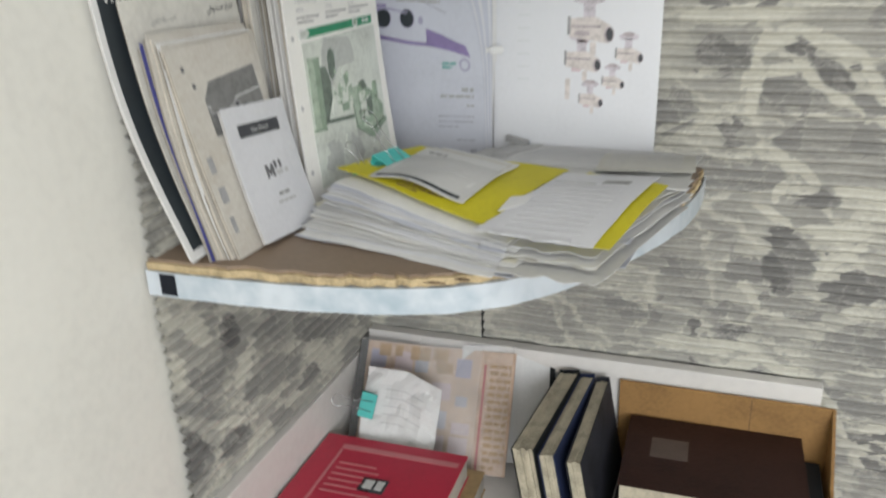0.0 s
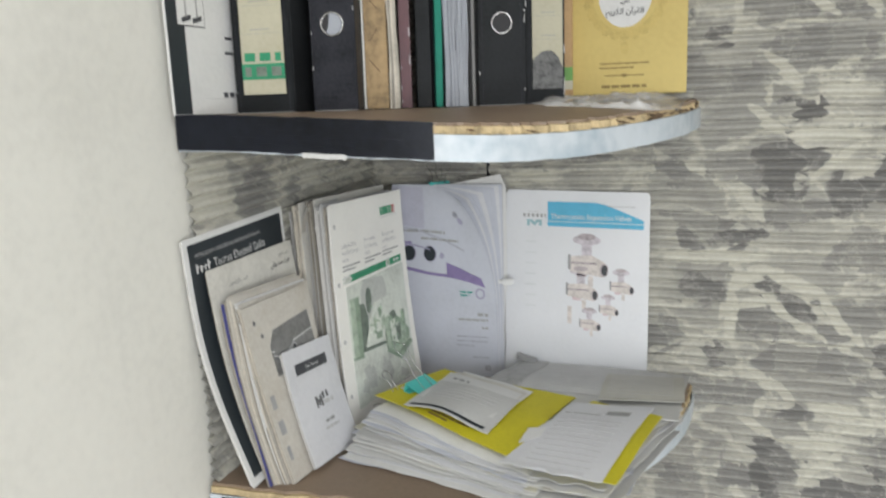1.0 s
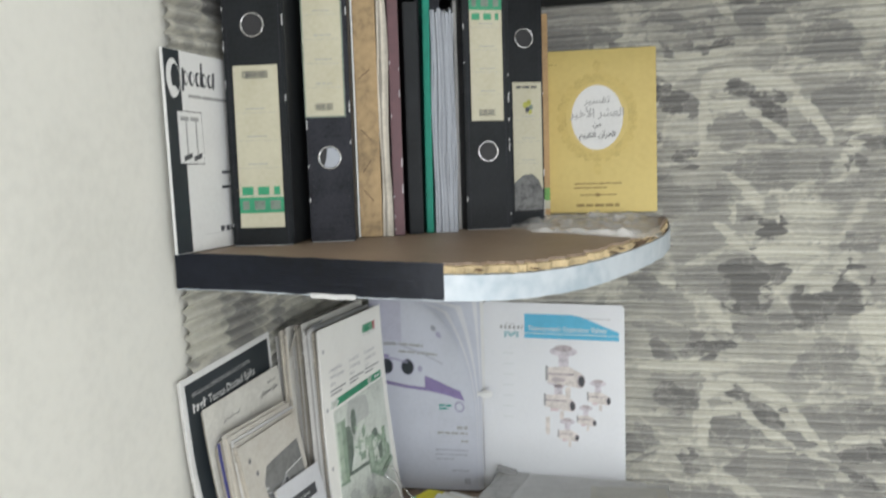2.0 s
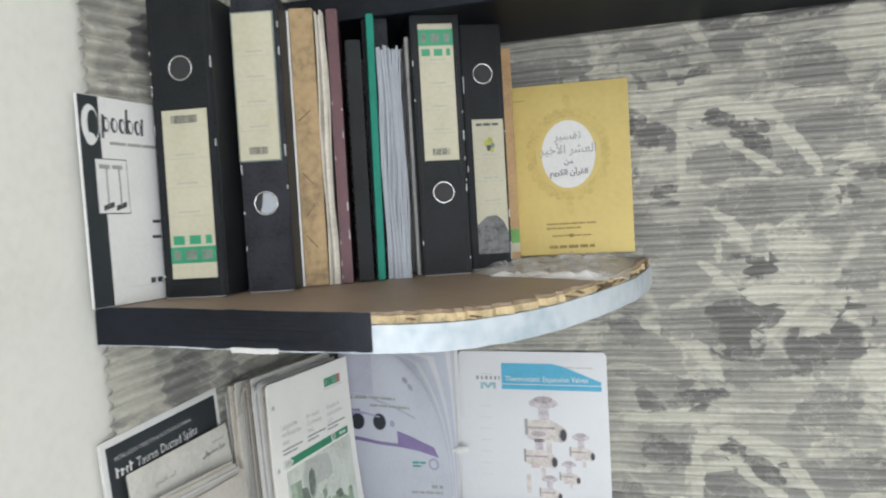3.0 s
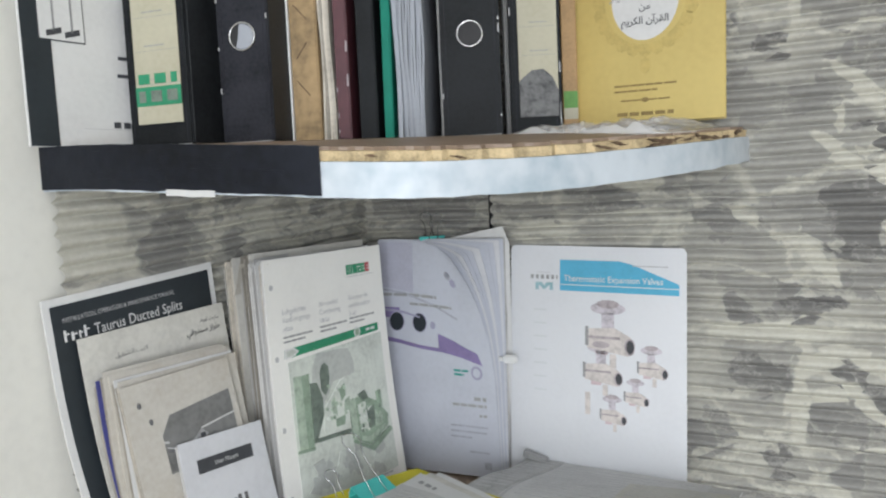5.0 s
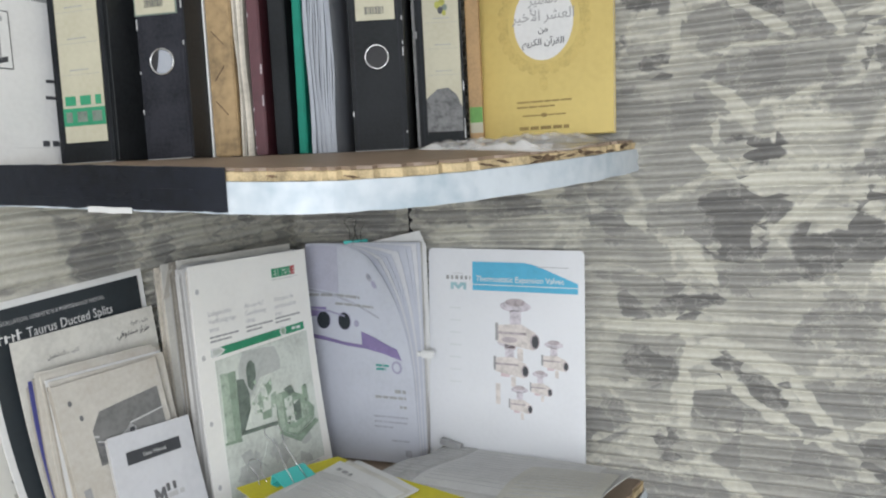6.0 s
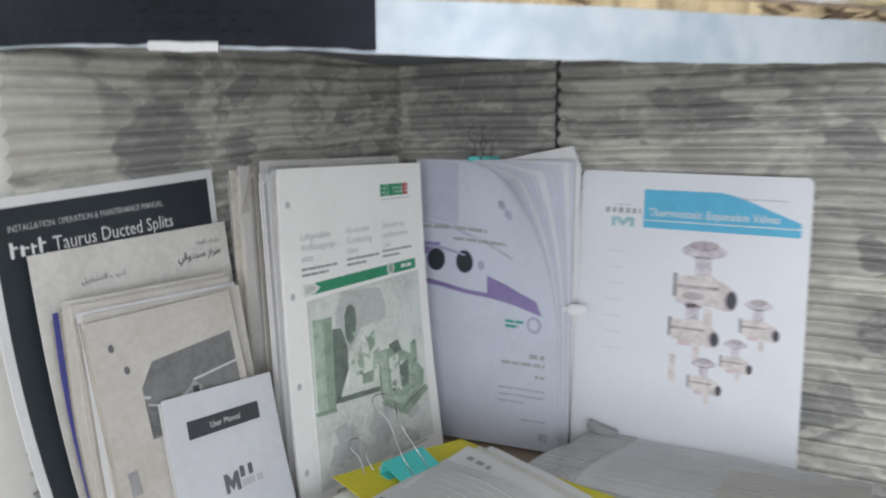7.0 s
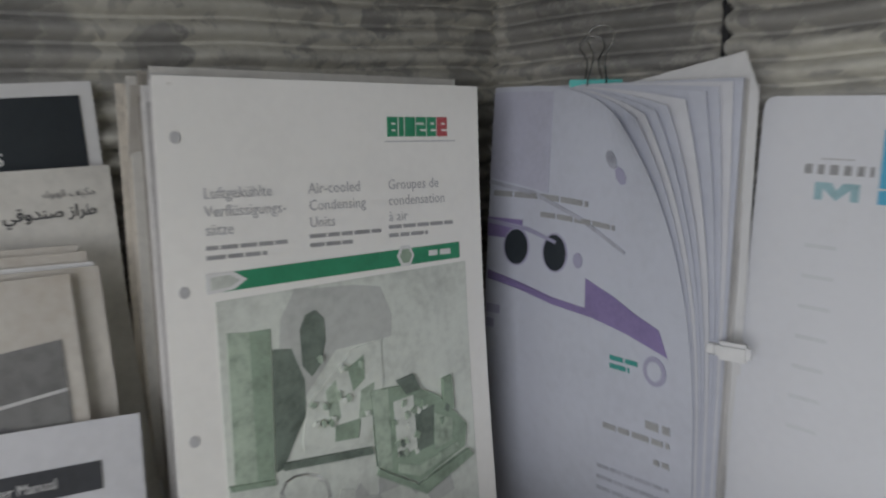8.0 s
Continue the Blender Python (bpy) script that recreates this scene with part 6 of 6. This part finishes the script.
note.bars("text_print", 0.014, note.h - 0.014, note.w - 0.034, 5, 0.009, 0.0010, INK_PALE, 0.0006, 4, 6)
binder_clip("binder_clip", axes_pose((0.1790, -0.227, Z1 + 0.0630), (0.25, 0.97, 0.0), (-0.92, 0.24, 0.31)), "teal binder clip holding the yellow card and leaflet", 0.044)

binder_clip("binder_clip", axes_pose((0.1590, -0.246, Z1 + 0.0455), (0.30, 0.95, 0.0), (-0.90, 0.26, 0.34)), "steel-handled binder clip half hidden under the yellow card", 0.030)

# ---- things below the shelves ----
cab = thing("low_cabinet", Matrix.Identity(4), "white melamine cabinet with raised side and back boards", "cabinet")
part("body", block(XL + 0.02, 0.70, -0.44, YB - 0.03, 0.0, 0.905, 0.002), WHITE_BOARD, cab)
part("worktop", block(XL + 0.02, 0.705, -0.45, YB - 0.03, 0.906, 0.925, 0.002), WHITE_BOARD, cab)
part("side_board", block(XL + 0.002, XL + 0.019, -0.45, YB - 0.012, 0.0, 1.057, 0.001), WHITE_BOARD, cab)
part("back_board", block(XL + 0.02, 0.688, YB - 0.029, YB - 0.009, 0.5, 1.084, 0.001), WHITE_BOARD, cab)


def lying_book(name, x, y, z, spin, w, dep, t, cover, pages, label, category="book", group=""):
    root = thing(name, pose(x, y, z, 0, 0, spin), label, category, group)
    part("bottom_cover", block(0, w, -dep, 0, 0, 0.0012, 0.0004), cover, root)
    part("top_cover", block(0, w, -dep, 0, t - 0.0012, t, 0.0004), cover, root)
    part("page_block", block(0.003, w - 0.002, -dep + 0.002, -0.003, 0.0013, t - 0.0013), pages, root)
    return root


lying_book("ledger", 0.045, -0.135, 0.926, 2, 0.215, 0.29, 0.030, TAN, SHEETS_OLD, "thick ledger under the red catalogue")
red = lying_book("red_catalogue", 0.030, -0.150, 0.957, 1, 0.212, 0.29, 0.034, RED_COVER, SHEETS_OLD, "thick glossy red catalogue lying on a ledger", "catalogue")


def flat_print(name, parent, x0, y0, x1, y1, z, material):
    return part(name, block(x0, x1, y0, y1, z + 0.0001, z + 0.0006), material, parent)


flat_print("title_strip", red, 0.034, -0.030, 0.205, -0.020, 0.034, RED_FADE)
flat_print("side_strip", red, 0.034, -0.24, 0.038, -0.032, 0.034, RED_FADE)
for k in range(6):
    flat_print("text_bar", red, 0.045, -0.062 - 0.012 * k, 0.10 + 0.008 * (k % 3), -0.059 - 0.012 * k, 0.034, RED_FADE)
flat_print("machine_print", red, 0.092, -0.110, 0.128, -0.082, 0.034, INK)
flat_print("machine_print", red, 0.097, -0.104, 0.110, -0.086, 0.0345, PAPER_GREY)
flat_print("machine_print", red, 0.114, -0.104, 0.124, -0.086, 0.0345, PAPER_GREY)

m, w, h = plane((0.042, -0.118, 0.930), (0.280, -0.100, 0.930), (0.040, -0.018, 1.078))
d = Doc("plastic_folder", m, "clear folder holding peach printed pages, leaning back", "folder", lambda x, y, z: (x, y + 0.006 * math.sin(x * 14), z))
pg = d.slab("page", 0, 0, w, h, 0, 0.002, PINK_PAGE, (6, 4), "peach printed page")
d.rect("dark_spine", -0.006, 0.0, 0.006, h, BLACK_COVER, 0.002, (1, 4))
rnd = random.Random(77)
PAGE_TONES = (PINK_SOFT, PURPLE_PALE, PAPER_OLD, GREY_BLUE, ORANGE_OLD, PAPER_OLD, PINK_SOFT)
for i in range(5):  # patchwork of pictures on the page
    for j in range(4):
        x0, z0 = 0.012 + 0.034 * i + rnd.uniform(0, 0.006), 0.012 + 0.040 * j + rnd.uniform(0, 0.008)
        d.rect("page_panel", x0, z0, x0 + rnd.uniform(0.018, 0.030), z0 + rnd.uniform(0.014, 0.030), rnd.choice(PAGE_TONES), 0.0007, (1, 1), "", pg)
for x0, ln in ((0.025, 0.018), (0.050, 0.012), (0.075, 0.030), (0.112, 0.022)):
    d.rect("orange_tab", x0, h - 0.018 - ln * 0.2, x0 + ln, h - 0.004, ORANGE_OLD, 0.0009, (1, 1), "", pg)
d.rect("red_line", 0.192, 0.0, 0.1955, h - 0.02, RED, 0.0009, (1, 4))
d.bars("orange_print", 0.202, h - 0.024, 0.032, 15, 0.0105, 0.005, ORANGE_OLD, 0.0008, 5, 3)
d.f = lambda x, y, z: (x, y + 0.006 * math.sin(x * 14) - 0.004 - 0.005 * abs(noise.noise(Vector((x * 16, 4, z * 16)))), z)
for x0, x1, z1 in ((-0.004, 0.188, h + 0.004), (0.090, 0.236, h + 0.010)):
    ob = d.slab("clear_sleeve", x0, 0.0, x1, z1, -0.001 if x0 < 0 else -0.003, 0.0004, SLEEVE, (16, 12), "wrinkled clear sleeve")
    ob.visible_shadow = False
m, w, h = plane((0.068, -0.134, 0.978), (0.182, -0.124, 0.972), (0.066, -0.078, 1.068))
d = Doc("note_sheet", m, "crumpled white note sheet clipped to the folder", "paper", lambda x, y, z: (x, y - 0.010 * abs(noise.noise(Vector((x * 22, 1, z * 22)))) - 0.004 * abs(noise.noise(Vector((x * 50, 5, z * 50)))), z - 0.35 * max(0.0, x - 0.06)))
d.slab("leaf", 0, 0, w, h, 0, 0.0006, PAPER, (18, 14))
d.bars("text_print", 0.03, h - 0.03, 0.06, 5, 0.012, 0.0010, INK_PALE, 0.0006, 2, 6)
binder_clip("binder_clip", axes_pose((0.070, -0.120, 1.030), (0.14, 0.42, 0.90), (-0.98, 0.05, 0.15)), "teal binder clip at the side of the note sheet", 0.036)
m, w, h = plane((0.200, -0.075, 0.930), (0.335, -0.055, 0.930), (0.203, 0.000, 1.082))
d = Doc("loose_sheet", m, "white sheets standing behind the clear folder", "paper")
d.slab("leaf", 0, 0, w, h, 0, 0.003, PAPER, (1, 1))
d.rect("dark_edge", w - 0.004, 0.0, w + 0.004, h - 0.006, BLACK_COVER, 0.001)

for k, (x0, t, cov, spin) in enumerate(((0.3620, 0.0300, BLACK_COVER, -5.5), (0.3930, 0.0210, NAVY_BRIGHT, -4.4), (0.4160, 0.0195, BLACK_WORN, -1.0))):
    root = thing("old_book", pose(x0, -0.008 - 0.003 * k, 0.9275, 0, -10, spin), ("dark old book with olive page edges, leaning", "navy blue old book with rubbed corners", "black clothbound book leaning on the others")[k], "book", "leaning old books")
    rnd = random.Random(40 + k)
    for j in range(5):  # gatherings of the page block, a little uneven
        a, b2 = 0.0016 + (t - 0.0032) * j / 5, 0.0016 + (t - 0.0032) * (j + 1) / 5 - 0.0002
        part("page_block", block(a, b2, -0.203 + rnd.uniform(-0.002, 0.002), -0.004, 0.003, 0.1355 + rnd.uniform(-0.001, 0.001)), OLIVE_EDGE, root)
    part("cover", block(0, 0.0011, -0.2055, 0.0, 0.0, 0.1368, 0.0004), cov, root)
    part("cover", block(t - 0.0011, t, -0.2055, 0.0, 0.0, 0.1368, 0.0004), cov, root)
    part("spine", block(0.0, t, 0.0004, 0.002, 0.0, 0.139), cov, root)

box = thing("carton", Matrix.Identity(4), "open brown cardboard box standing on the cabinet", "box")
part("back_flap", block(0.4250, 0.706, -0.003, 0.001, 0.926, 1.060, 0.0008), CARTON, box)
part("bottom", block(0.4405, 0.7018, -0.240, -0.0032, 0.926, 0.930), CARTON, box)
part("front_flap", block(0.4405, 0.706, -0.244, -0.2402, 0.926, 0.965, 0.0008), CARTON, box)
bm = block(0.702, 0.706, -0.240, -0.0032, 0.926, 1.060)
for v in bm.verts:  # torn down towards the front
    if v.co.z > 1.0 and v.co.y < -0.1:
        v.co.y, v.co.z = -0.075, 0.985
    elif v.co.y < -0.1:
        v.co.y = -0.238
part("side_flap", bm, CARTON, box, "torn side flap")
part("seam", block(0.602, 0.6028, -0.0038, -0.0031, 0.926, 1.058), CHIP_DARK, box)
lying_book("old_book", 0.4425, -0.012, 0.9305, 0, 0.252, 0.17, 0.049, BLACK_COVER, OLIVE_EDGE, "dark book at the bottom of the box")
dia = lying_book("diary", 0.4435, -0.008, 0.980, 1, 0.226, 0.165, 0.030, LEATHER, OLIVE_EDGE, "dark brown leatherette diary in the cardboard box", "diary")
flat_print("rubbed_patch", dia, 0.034, -0.095, 0.082, -0.050, 0.030, LEATHER_WORN)
